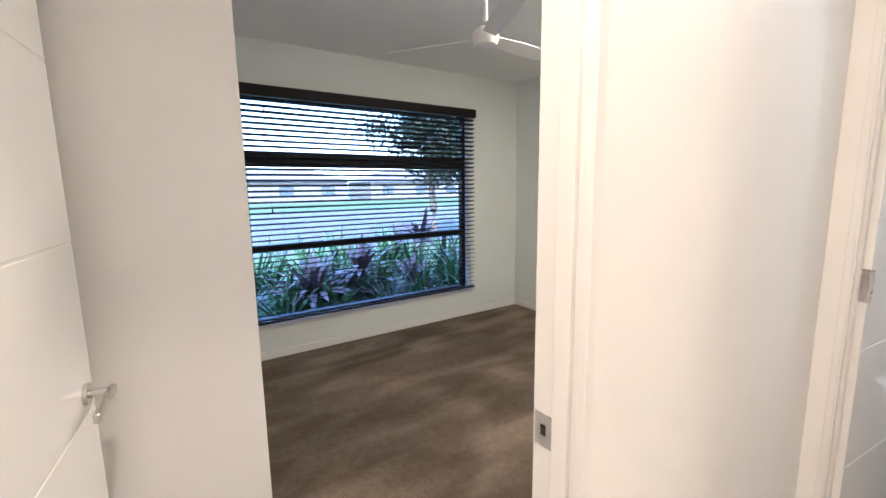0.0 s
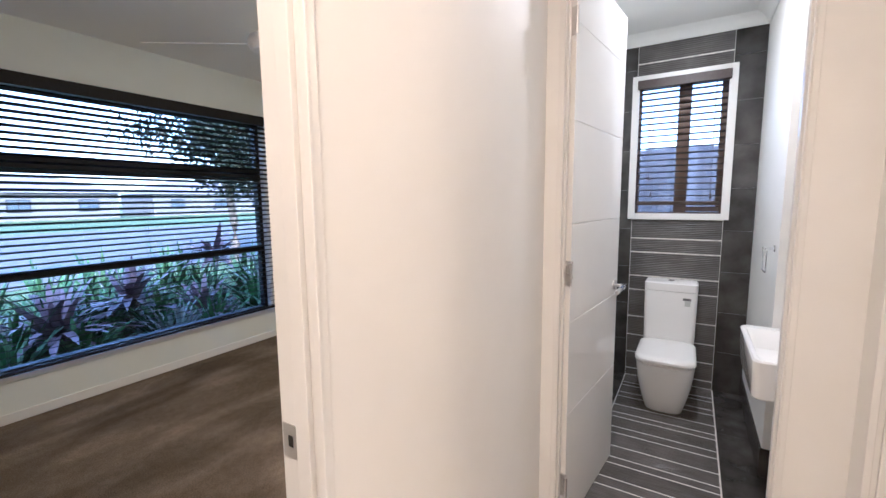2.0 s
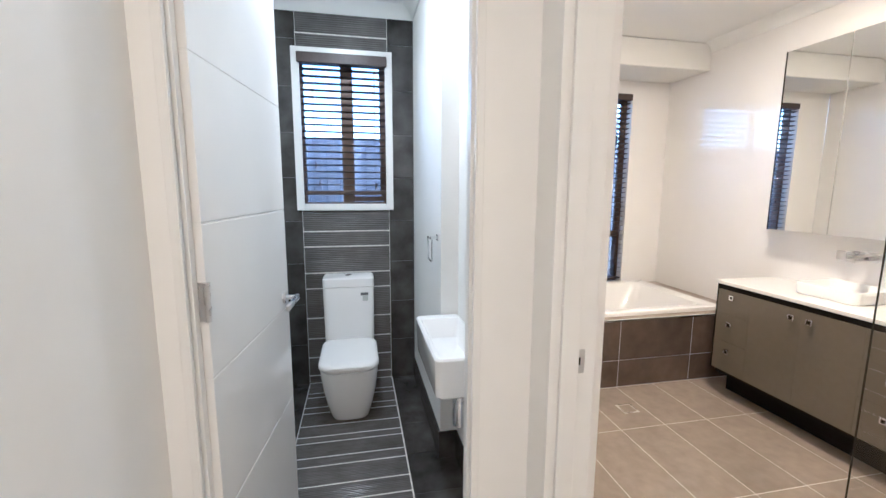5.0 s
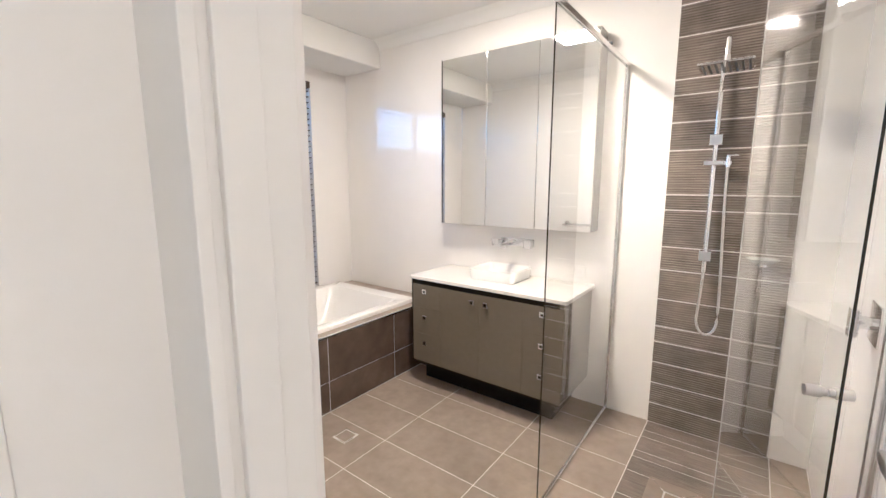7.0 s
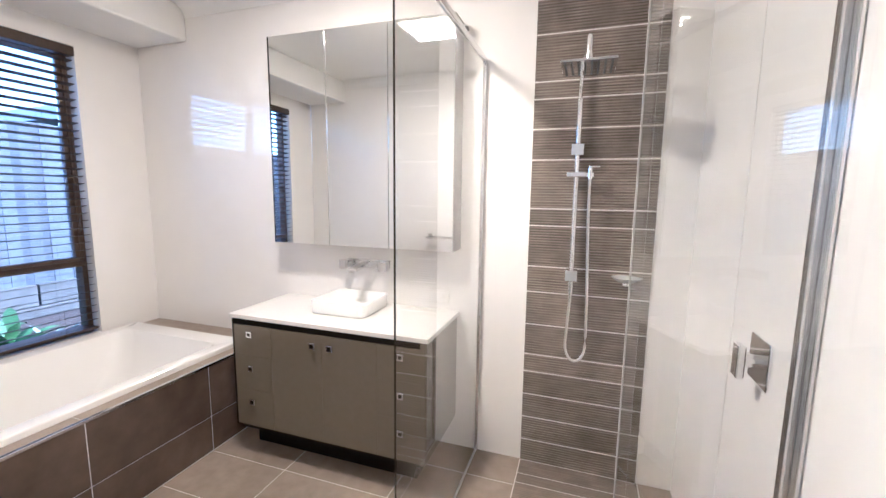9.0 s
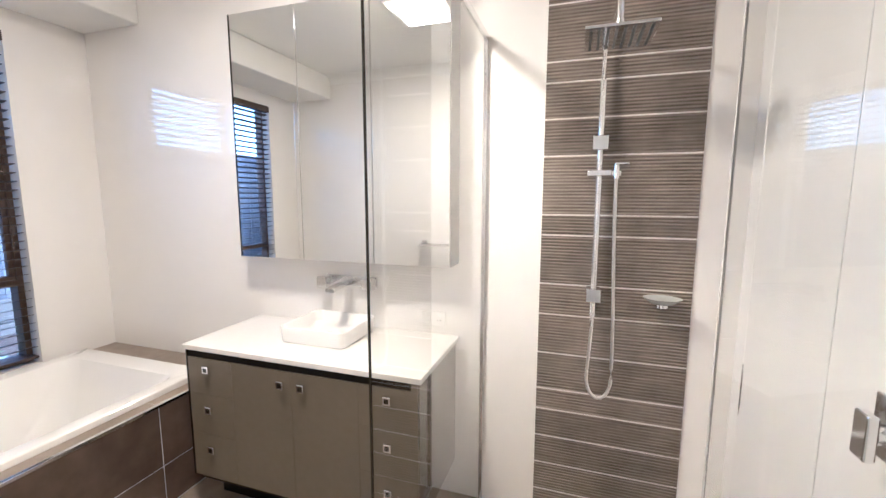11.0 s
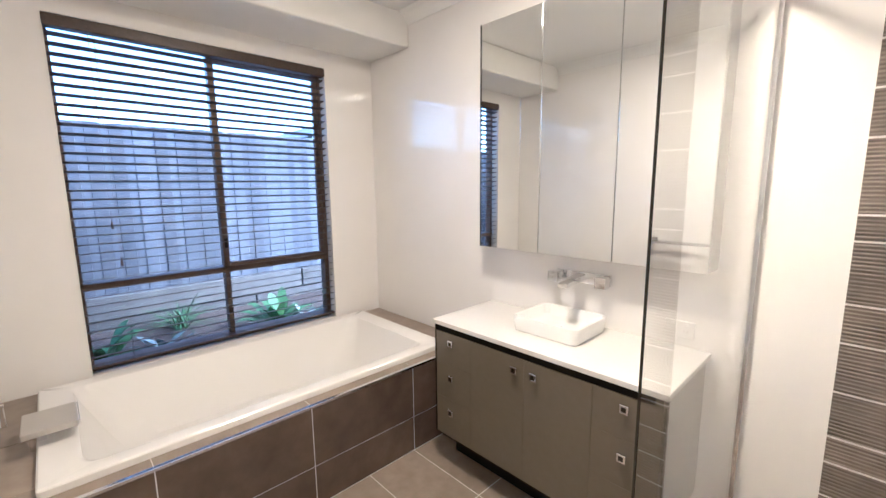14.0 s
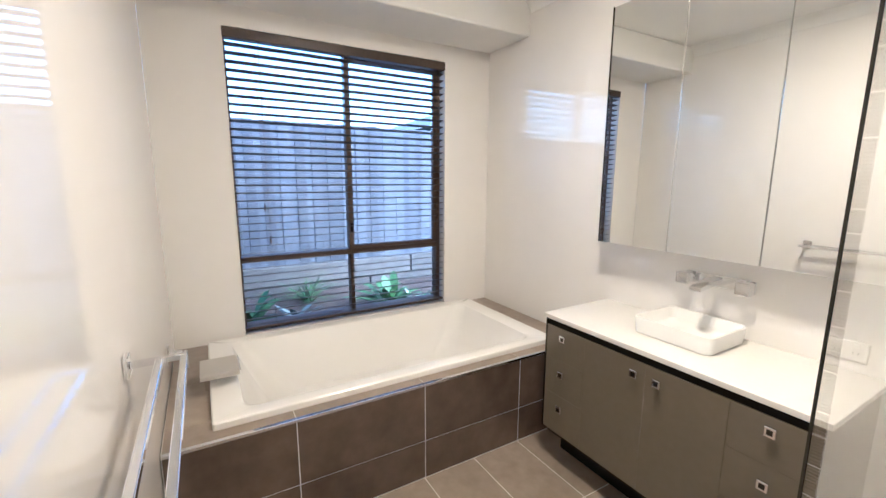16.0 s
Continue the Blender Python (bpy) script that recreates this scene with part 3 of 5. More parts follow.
box_part("sash_rail", (4.125, 4.150, YA + 0.03, -0.172, 1.345, 1.380), BRONZE, w2, 0.002)
box_part("sash_stile", (4.125, 4.150, YA + 0.03, YA + 0.055, 1.380, ZB - 0.03), BRONZE, w2, 0.002)

# bathroom window
w3 = thing("window_3", (4.7, -2.04, BZ0), "bronze aluminium sliding window over a fixed light", "window", kind="structure")
for y0, y1 in ((BY0, BY0 + 0.030), (BY1 - 0.020, BY1)):
    box_part("frame_stile", (4.69, 4.765, y0, y1, BZ0 + 0.035, BZ1 - 0.03), BRONZE, w3, 0.003)
for z0, z1 in ((BZ0, BZ0 + 0.035), (0.972, 1.008), (BZ1 - 0.03, BZ1)):
    box_part("frame_rail", (4.685, 4.768, BY0, BY1, z0, z1), BRONZE, w3, 0.003)
MY = -2.05
box_part("meeting_stile", (4.688, 4.745, MY - 0.020, MY + 0.016, 1.008, BZ1 - 0.03), BRONZE, w3, 0.003)
box_part("mullion", (4.695, 4.76, MY - 0.016, MY + 0.012, BZ0 + 0.035, 0.972), BRONZE, w3, 0.003)
for z0, z1 in ((1.008, 1.032), (BZ1 - 0.055, BZ1 - 0.03)):
    box_part("sash_rail", (4.70, 4.73, BY0 + 0.030, MY - 0.020, z0, z1), BRONZE, w3, 0.002)
box_part("sash_stile", (4.70, 4.73, BY0 + 0.030, BY0 + 0.055, 1.032, BZ1 - 0.055), BRONZE, w3, 0.002)
box_part("sash_latch", (4.680, 4.690, MY - 0.014, MY + 0.006, 1.13, 1.19), BLACKF, w3, 0.002)
pane("pane", (4.714, 4.719, BY0 + 0.06, MY - 0.018, 1.03, BZ1 - 0.05), w3)
pane("pane", (4.735, 4.740, MY + 0.014, BY1 - 0.018, 1.006, BZ1 - 0.03), w3)
pane("pane", (4.728, 4.733, BY0 + 0.03, MY - 0.014, BZ0 + 0.03, 0.974), w3)
pane("pane", (4.728, 4.733, MY + 0.010, BY1 - 0.018, BZ0 + 0.03, 0.974), w3)
for y0, y1 in ((BY0, BY0 + 0.004), (BY1 - 0.004, BY1)):
    box_part("edge_trim", (4.606, 4.685, y0, y1, BZ0, BZ1), TRIMP, w3)
blind("venetian_blind", "dark brown timber venetian blind, open, in the bath window", "y", BY0 + 0.008, BY1 - 0.006, 4.644, -1, BZ1 - 0.004, 0.556, 0.0465, 0.050, BLIND, 10.0, (0.062, 0.055), ((-1.49, 1.32), (-1.51, 1.12), (-2.70, 1.22), (-2.705, 1.28)))


# ---- bathroom things ----
# bath hob
hob = thing("bath_hob", (3.9, -2.0, 0), "raised bath surround clad in taupe tiles with chrome edge", "bath surround", kind="structure")
HX, HZ = 3.545, 0.512
# four blocks leave the well free for the tub
for d in ((HX - 0.0075, 3.66, BS + 0.002, BN - 0.004, 0, HZ - 0.0012), (4.50, 4.608, BS + 0.002, BN - 0.004, 0, HZ - 0.0012), (3.66, 4.50, BS + 0.002, -2.93, 0, HZ - 0.0012), (3.66, 4.50, -1.18, BN - 0.004, 0, HZ - 0.0012)):
    box_part("core", d, GROUT, hob)
JY = [BS + 0.003, -2.628, -2.026, -1.424, BN - 0.005]
for y0, y1 in zip(JY, JY[1:]):
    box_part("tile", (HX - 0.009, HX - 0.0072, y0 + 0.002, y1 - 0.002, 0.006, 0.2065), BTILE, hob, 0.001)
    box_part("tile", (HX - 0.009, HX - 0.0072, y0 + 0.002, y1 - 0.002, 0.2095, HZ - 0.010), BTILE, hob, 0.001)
    box_part("tile", (HX + 0.0075, 3.70, y0 + 0.0015, y1 - 0.0015, HZ - 0.0018, HZ), FTILE, hob, 0.001)
for y0, y1 in ((BS + 0.003, -2.90), (-1.20, BN - 0.005)):
    for x0, x1 in ((3.7015, 4.1), (4.1015, 4.607)):
        box_part("tile", (x0, x1, y0, y1, HZ - 0.0018, HZ), FTILE, hob, 0.001)
box_part("edge_trim", (HX - 0.012, HX + 0.0065, BS + 0.003, BN - 0.005, HZ - 0.0125, HZ + 0.0016), ALU, hob, 0.002, "bright chrome tile edge")

# bathtub
tub = thing("bathtub", (4.09, -2.055, 0.5), "white acrylic drop-in bathtub with broad rim", "bathtub")
bm = bmesh.new()
cx, cy = (3.612 + 4.562) / 2, (-2.960 - 1.120) / 2
W_, L_ = 4.562 - 3.612, 2.960 - 1.120
rings_ = [ring(HZ + 0.001, cx, cy, W_, L_, 0.014), ring(HZ + 0.027, cx, cy, W_, L_, 0.014), ring(HZ + 0.033, cx, cy, W_ - 0.012, L_ - 0.012, 0.012),
          ring(HZ + 0.034, cx, cy, W_ - 0.13, L_ - 0.22, 0.06), ring(HZ + 0.028, cx, cy, W_ - 0.155, L_ - 0.245, 0.07), ring(HZ - 0.02, cx, cy, W_ - 0.19, L_ - 0.29, 0.09),
          ring(HZ - 0.20, cx, cy, W_ - 0.28, L_ - 0.48, 0.13), ring(HZ - 0.30, cx, cy, W_ - 0.36, L_ - 0.62, 0.15), ring(HZ - 0.325, cx, cy, W_ - 0.46, L_ - 0.76, 0.12)]
loft(bm, rings_, cap0=False)
part("shell", bm, ACRYL, tub, smooth=True)
bm = bmesh.new()
cyl(bm, (cx, -1.52, HZ - 0.324), (cx, -1.52, HZ - 0.318), 0.035, n=24)
part("waste", bm, CHROME, tub, smooth=True)

# bath spout
sp = thing("bath_spout", (4.04, -1.15, HZ), "square brushed metal bath spout on the tiled hob", "tap")
box_part("stem", (3.985, 4.035, -1.15, -1.10, HZ, HZ + 0.085), CHROME, sp, 0.003)
box_part("spout", (3.905, 4.105, -1.245, -1.085, HZ + 0.085, HZ + 0.108), NICKEL, sp, 0.003)
box_part("outlet", (3.908, 4.102, -1.253, -1.2455, HZ + 0.087, HZ + 0.106), CHROME, sp, 0.002)

# towel rail on the north wall
tr = thing("double_towel_rail", (2.9, BN - 0.002, 1.0), "chrome square double towel rail on white tiled wall", "towel rail")
for x in (2.54, 3.150):
    box_part("wall_plate", (x - 0.026, x + 0.026, BN - 0.012, BN - 0.002, 0.993, 1.049), CHROME, tr, 0.002)
    box_part("arm", (x - 0.009, x + 0.009, BN - 0.140, BN - 0.012, 1.013, 1.029), CHROME, tr, 0.0015)
for y in (-1.026, -1.082):
    box_part("bar", (2.485, 3.160, y - 0.0085, y + 0.0085, 1.011, 1.028), CHROME, tr, 0.0015)

hk = thing("bath_mixer", (4.2, BN - 0.002, 0.60), "small chrome bath mixer on white tiled wall", "tap")
box_part("plate", (4.16, 4.24, BN - 0.010, BN - 0.002, 0.60, 0.68), CHROME, hk, 0.002)
bm = bmesh.new()
cyl(bm, (4.20, BN - 0.010, 0.64), (4.20, BN - 0.065, 0.64), 0.022, n=20)
part("body", bm, CHROME, hk, smooth=True)
box_part("lever", (4.188, 4.212, BN - 0.085, BN - 0.065, 0.555, 0.65), CHROME, hk, 0.004)

# vanity
VF, VX0, VX1, VB, VT = -2.662, 2.275, 3.376, 0.185, 0.792
va = thing("vanity_cabinet", (2.82, -2.9, VB), "wall-hung taupe gloss vanity with drawers and doors", "vanity")
box_part("body", (VX0 + 0.004, VX1, BS + 0.002, VF - 0.0185, VB, VT), VANITY, va, 0.001)
box_part("side_panel", (VX0 - 0.012, VX0 + 0.003, BS + 0.002, VF + 0.0, VB, VT), VGLOSS, va, 0.001, "dark mirror-gloss side panel")
box_part("edge_strip", (VX0 - 0.0125, VX0 + 0.014, VF - 0.018, VF + 0.003, VB, VT - 0.001), VANITY, va, 0.001)
box_part("end_panel", (VX1 + 0.0005, VX1 + 0.008, BS + 0.002, VF + 0.002, VB, VT), BLACK, va, 0.001)


def square_knob(x, z, parent):
    k = box_part("knob", (x - 0.0165, x + 0.0165, VF + 0.012, VF + 0.024, z - 0.0165, z + 0.0165), CHROME, parent, 0.002, "square chrome knob with dark centre")
    box_part("stem", (x - 0.005, x + 0.005, VF, VF + 0.012, z - 0.005, z + 0.005), CHROME, k)
    box_part("inlay", (x - 0.0085, x + 0.0085, VF + 0.0243, VF + 0.0255, z - 0.0085, z + 0.0085), BLACK, k)


def front(name, x0, x1, z0, z1, kx, kz):
    f = box_part(name, (x0, x1, VF - 0.018, VF, z0, z1), VANITY, va, 0.0005)
    square_knob(kx, kz, f)


ZT = VT - 0.034
for x0, x1, kx in ((VX0 + 0.0148, 2.5086, 2.381), (3.1304, VX1 - 0.001, 3.254)):
    for z0, z1, kz in ((0.5905, ZT, 0.716), (0.3995, 0.5895, 0.527), (VB + 0.002, 0.3985, 0.338)):
        front("drawer", x0, x1, z0, z1, kx, kz)
front("cabinet_door", 2.5096, 2.8192, VB + 0.002, ZT, 2.761, 0.705)
front("cabinet_door", 2.8200, 3.1294, VB + 0.002, ZT, 2.861, 0.705)
box_part("shadow_rail", (VX0 + 0.003, VX1 + 0.004, VF - 0.016, VF - 0.003, ZT + 0.002, VT - 0.001), DARKGAP, va)
# black box and added block put the deep shade under the vanity into colour
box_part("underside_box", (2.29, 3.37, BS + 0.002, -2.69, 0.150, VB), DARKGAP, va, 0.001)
box_part("plinth", (2.36, 3.37, BS + 0.002, -2.80, 0.0015, 0.1495), DARKGAP, va, 0.001, "recessed black block standing in for the shade under the vanity")

vt = tagged(part("stone_benchtop", bx(bmesh.new(), VX0 - 0.028, VX1 + 0.020, BS + 0.002, VF + 0.008, VT + 0.001, 0.815, 0.002), STONE), "thin white stone vanity top", "countertop")

bs = thing("basin", (2.82, -2.90, 0.813), "white ceramic rounded-square countertop basin", "basin")
bm = bmesh.new()
bcx, bcy, bw, bd = 2.832, -2.962, 0.345, 0.305
R = [ring(0.8155, bcx, bcy, bw - 0.022, bd - 0.022, 0.028), ring(0.819, bcx, bcy, bw - 0.014, bd - 0.014, 0.032), ring(0.886, bcx, bcy, bw, bd, 0.038), ring(0.889, bcx, bcy, bw - 0.003, bd - 0.003, 0.037),
     ring(0.889, bcx, bcy, bw - 0.019, bd - 0.019, 0.030), ring(0.886, bcx, bcy, bw - 0.023, bd - 0.023, 0.029), ring(0.840, bcx, bcy, bw - 0.040, bd - 0.040, 0.030), ring(0.830, bcx, bcy, bw - 0.062, bd - 0.062, 0.030), ring(0.827, bcx, bcy, bw - 0.18, bd - 0.18, 0.03)]
loft(bm, R)
part("bowl", bm, CERAMIC, bs, smooth=True)
bm = bmesh.new()
cyl(bm, (bcx, bcy, 0.827), (bcx, bcy, 0.831), 0.02, n=20)
part("waste", bm, CHROME, bs, smooth=True)

tp = thing("wall_basin_mixer", (2.84, BS, 1.035), "chrome square wall taps with spout above basin", "tap")
box_part("backplate", (2.672, 2.964, BS + 0.001, BS + 0.008, 1.018, 1.074), CHROME, tp, 0.002)
for x in (2.692, 2.944):
    bm = bmesh.new()
    cyl(bm, (x, BS + 0.008, 1.046), (x, BS + 0.034, 1.046), 0.016, n=18)
    part("tap_stem", bm, CHROME, tp, smooth=True)
    box_part("tap_handle", (x - 0.027, x + 0.027, BS + 0.034, BS + 0.082, 1.019, 1.073), CHROME, tp, 0.003)
bm = bmesh.new()
sec = [(0.008, 1.052, 0.016), (0.05, 1.053, 0.016), (0.10, 1.051, 0.015), (0.15, 1.046, 0.013), (0.185, 1.040, 0.011), (0.198, 1.036, 0.009)]
loft(bm, [[(2.818 + a * 0.024, BS + y, z + b * h) for a, b in ((-1, -1), (1, -1), (1, 0.6), (0.7, 1), (-0.7, 1), (-1, 0.6))] for y, z, h in sec])
part("spout", bm, CHROME, tp, "flat chrome spout curving down", True)

# mirror cabinet
MF, MX0, MX1, MZ0, MZ1 = -3.020, 2.250, 3.384, 1.165, 2.345
mc = thing("mirror_cabinet", (2.82, -3.1, MZ0), "tall three-door mirrored wall cabinet above vanity", "mirror cabinet")
box_part("body", (MX0 + 0.004, MX1 - 0.009, BS + 0.001, MF - 0.020, MZ0 + 0.004, MZ1 - 0.002), VSIDE, mc, 0.001)
box_part("side_panel", (MX1 - 0.0085, MX1, BS + 0.001, MF + 0.0025, MZ0, MZ1), BLACK, mc, 0.0, "black edged side panel")
box_part("side_panel", (MX0, MX0 + 0.0035, BS + 0.001, MF - 0.002, MZ0 + 0.002, MZ1), CABSIDE, mc, 0.0, "grey side panel")
for x0, x1 in ((MX0 + 0.004, 2.617), (2.620, 2.996), (2.999, MX1 - 0.0095)):
    d = box_part("mirror_door", (x0, x1, MF - 0.018, MF - 0.001, MZ0, MZ1), VSIDE, mc, 0.0)
    box_part("mirror", (x0 + 0.0006, x1 - 0.0006, MF - 0.001, MF + 0.003, MZ0 + 0.0006, MZ1 - 0.0006), MIRROR, d, 0.0012)

# power point
gp = thing("power_point", (2.37, BS, 0.89), "white double power point above vanity", "power outlet")
box_part("plate", (2.312, 2.428, BS + 0.001, BS + 0.010, 0.853, 0.927), PLASTIC, gp, 0.003)
for x in (2.345, 2.395):
    box_part("switch", (x - 0.008, x + 0.008, BS + 0.010, BS + 0.014, 0.902, 0.918), PLASTIC, gp, 0.002)
    for dx, a in ((-0.007, 25), (0.007, -25)):
        bm = bmesh.new()
        bx(bm, x + dx - 0.001, x + dx + 0.001, BS + 0.0101, BS + 0.0108, 0.880, 0.889)
        part("socket_slot", bm, GREYP, gp)

# ceiling light
cl = thing("heater_light", (2.72, -2.12, CE), "white square ceiling light and heater with bright panel", "ceiling light")
box_part("frame", (2.53, 2.91, -2.31, -1.93, CE - 0.034, CE - 0.001), PLASTIC, cl, 0.006)
box_part("diffuser", (2.57, 2.87, -2.18, -1.96, CE - 0.044, CE - 0.034), LITP, cl, 0.003)
for x in (2.61, 2.72, 2.83):
    bm = bmesh.new()
    bmesh.ops.create_uvsphere(bm, u_segments=16, v_segments=10, radius=0.021, matrix=Matrix.Translation((x, -2.265, CE - 0.034)))
    part("bulb", bm, LITB, cl, smooth=True)
# trim rings for the unseen lamps; bedroom, toilet and far hall ones are added
for nm, x, y in (("downlight", 0.43, 0.07), ("downlight", -0.9, -0.22), ("downlight", 2.95, -0.13), ("downlight", 2.25, 1.30), ("downlight", 3.1, 1.2)):
    dl = thing(nm, (x, y, CE), "round white recessed ceiling downlight, placed out of view", "downlight", "ceiling downlights")
    bm = bmesh.new()
    loft(bm, [[(x + r * math.cos(2 * math.pi * k / 32), y + r * math.sin(2 * math.pi * k / 32), z) for k in range(32)] for r, z in
              ((0.062, CE - 0.0005), (0.062, CE - 0.004), (0.056, CE - 0.006), (0.048, CE - 0.004), (0.048, CE - 0.0008))], False, False)
    part("trim_ring", bm, PLASTIC, dl, smooth=True)

# shower screen
SY, SX, SH = -2.070, 2.130, 2.135
ss = thing("shower_screen", (1.6, SY, 0), "semi-frameless glass shower screen with silver channels", "shower screen")
pr = pane("fixed_panel", (SX - 0.003, SX + 0.003, BS + 0.010, SY, 0.012, SH - 0.004), ss, GLASS)
box_part("panel_edge", (SX - 0.0022, SX + 0.0022, SY, SY + 0.003, 0.012, SH - 0.004), GEDGE, ss)
box_part("wall_channel", (SX - 0.011, SX + 0.011, BS + 0.001, BS + 0.022, 0.004, SH), ALU, ss, 0.002)
box_part("floor_channel", (SX - 0.009, SX + 0.009, BS + 0.022, SY, 0.001, 0.018), ALU, ss, 0.002)
box_part("head_rail", (SX - 0.012, SX + 0.012, BS + 0.002, SY - 0.0, SH - 0.004, SH + 0.022), ALU, ss, 0.003)
box_part("head_rail", (BW + 0.001, SX - 0.012, SY - 0.014, SY + 0.010, SH - 0.004, SH + 0.022), ALU, ss, 0.003)
box_part("rail_bracket", (SX - 0.016, SX + 0.016, -2.78, -2.745, SH + 0.022, SH + 0.032), GREYP, ss, 0.002)
pane("inline_panel", (BW + 0.012, 1.465, SY - 0.003, SY + 0.003, 0.012, SH - 0.004), ss, GLASS)
box_part("wall_channel", (BW + 0.001, BW + 0.028, SY - 0.013, SY + 0.013, 0.004, SH - 0.005), ALU, ss, 0.002)
box_part("wall_channel", (BW + 0.001, BW + 0.012, SY + 0.016, SY + 0.040, 0.004, SH - 0.005), ALU, ss, 0.003)
box_part("floor_channel", (BW + 0.028, 1.465, SY - 0.008, SY + 0.008, 0.001, 0.016), ALU, ss, 0.002)
# the door leaf, open outwards
dr = new("door_leaf")
dr.parent = ss
dr.matrix_parent_inverse = ss.matrix_world.inverted()
dr.matrix_world = pose(1.487, -2.125, 0, 0, 0, 104.1)
bm = bx(bmesh.new(), 0.0, 0.705, -0.0025, 0.0025, 0.020, SH - 0.010)
gl = part("leaf_glass", bm, GLASS)
gl.parent, gl.visible_shadow = dr, False
bm = bx(bmesh.new(), 0.705, 0.707, -0.0018, 0.0018, 0.020, SH - 0.010, 0.001)
part("leaf_edge", bm, GEDGE).parent = dr
bm = bx(bmesh.new(), -0.004, 0.0, -0.0035, 0.0035, 0.020, SH - 0.010)
part("hinge_edge", bm, VSIDE).parent = dr
bm = bmesh.new()
for s in (1, -1):
    cyl(bm, (0.66, s * 0.0026, 1.072), (0.66, s * 0.012, 1.072), 0.0075, n=16)
    cyl(bm, (0.66, s * 0.012, 1.072), (0.66, s * 0.036, 1.072), 0.0115, 0.0105, n=20)
part("knob", bm, SATIN, None, "small round satin knob", True).parent = dr

# shower mixer
mx = thing("shower_mixer", (BW, -2.30, 1.02), "square chrome shower mixer on white tiled wall", "tap")
box_part("plate", (BW + 0.001, BW + 0.010, -2.365, -2.235, 0.955, 1.085), CHROME, mx, 0.003)
bm = bmesh.new()
cyl(bm, (BW + 0.010, -2.30, 1.02), (BW + 0.045, -2.30, 1.02), 0.021, n=20)
part("body", bm, CHROME, mx, smooth=True)
box_part("lever", (BW + 0.045, BW + 0.066, -2.322, -2.278, 0.968, 1.062), CHROME, mx, 0.004)

# shower set
PX, PY = 1.655, BS + 0.06
sh = thing("rail_shower", (PX, BS, 0.97), "chrome rail shower with square overhead rose and hose", "shower")
bm = bmesh.new()
cyl(bm, (PX, PY, 0.985), (PX, PY, 1.92), 0.0125, n=20)
part("riser", bm, CHROME, sh, smooth=True)
arc = [(PX, PY, 1.90), (PX, PY, 2.06)] + [(PX - 0.002 * k, PY + 0.055 * (1 - math.cos(math.pi * k / 24)), 2.06 + 0.055 * math.sin(math.pi * k / 24)) for k in range(1, 13)] + [(PX - 0.03, PY + 0.24, 2.115), (PX - 0.03, PY + 0.258, 2.105), (PX - 0.03, PY + 0.265, 2.085), (PX - 0.03, PY + 0.265, 2.0)]
bm = bmesh.new()
tube(bm, arc, 0.0105, 14)
part("top_arm", bm, CHROME, sh, smooth=True)
RY, RX, RZ = PY + 0.265, PX - 0.03, 1.985
bm = bmesh.new()
cyl(bm, (RX, RY, RZ + 0.006), (RX, RY, RZ + 0.05), 0.016, 0.013, n=18)
part("rose_joint", bm, CHROME, sh, smooth=True)
ro = box_part("shower_rose", (RX - 0.105, RX + 0.105, RY - 0.105, RY + 0.105, RZ - 0.004, RZ + 0.006), CHROME, sh, 0.003, "flat square chrome shower rose")
for i in range(8):
    x = RX - 0.0875 + 0.025 * i
    box_part("nozzle_bar", (x - 0.004, x + 0.004, RY - 0.09, RY + 0.09, RZ - 0.0075, RZ - 0.0042), GREYP, ro)
for z in (1.685, 1.073):
    box_part("wall_bracket", (PX - 0.029, PX + 0.029, BS + 0.010, PY + 0.016, z - 0.028, z + 0.028), CHROME, sh, 0.003)
box_part("slider", (PX - 0.045, PX + 0.045, PY - 0.018, PY + 0.030, 1.555, 1.578), CHROME, sh, 0.003)
bm = bmesh.new()
cyl(bm, (PX - 0.062, PY + 0.028, 1.545), (PX - 0.062, PY + 0.028, 1.598), 0.012, 0.010, n=16)
bx(bm, PX - 0.078, PX - 0.045, PY + 0.022, PY + 0.034, 1.555, 1.575, 0.002)
part("hand_piece", bm, CHROME, sh, smooth=True)
box_part("slider_lever", (PX - 0.105, PX - 0.055, PY + 0.022, PY + 0.038, 1.598, 1.606), CHROME, sh, 0.002)
bm = bmesh.new()
cyl(bm, (PX, PY, 0.94), (PX, PY, 0.985), 0.009, n=14)
part("hose_inlet", bm, CHROME, sh, smooth=True)
bm = bmesh.new()
hp = []
for k in range(41):
    u = k / 40
    if u < 0.2:
        hp.append((PX + 0.012 * (u / 0.2), PY + 0.004, 0.945 - 0.22 * (u / 0.2)))
    elif u < 0.55:
        a = math.pi * (u - 0.2) / 0.35
        hp.append((PX + 0.012 - 0.048 * (1 - math.cos(a)), PY + 0.006 + 0.01 * math.sin(a), 0.725 - 0.085 * math.sin(a)))
    else:
        v = (u - 0.55) / 0.45
        hp.append((PX - 0.084 + 0.022 * v * v * (3 - 2 * v) + 0.0, PY + 0.006 + 0.02 * v, 0.725 + 0.82 * v))
tube(bm, hp, 0.0068, 10)
part("hose", bm, HOSE, sh, "flexible steel shower hose", True)

sd = thing("soap_dish", (1.402, BS, 1.07), "clear glass soap dish on small chrome holder", "soap dish")
bm = bmesh.new()
dish = [[(1.402 + r * 1.25 * math.cos(2 * math.pi * k / 28), BS + 0.070 + r * math.sin(2 * math.pi * k / 28), z) for k in range(28)] for r, z in
        ((0.03, 1.060), (0.052, 1.078), (0.056, 1.084), (0.050, 1.082), (0.03, 1.066))]
loft(bm, dish)
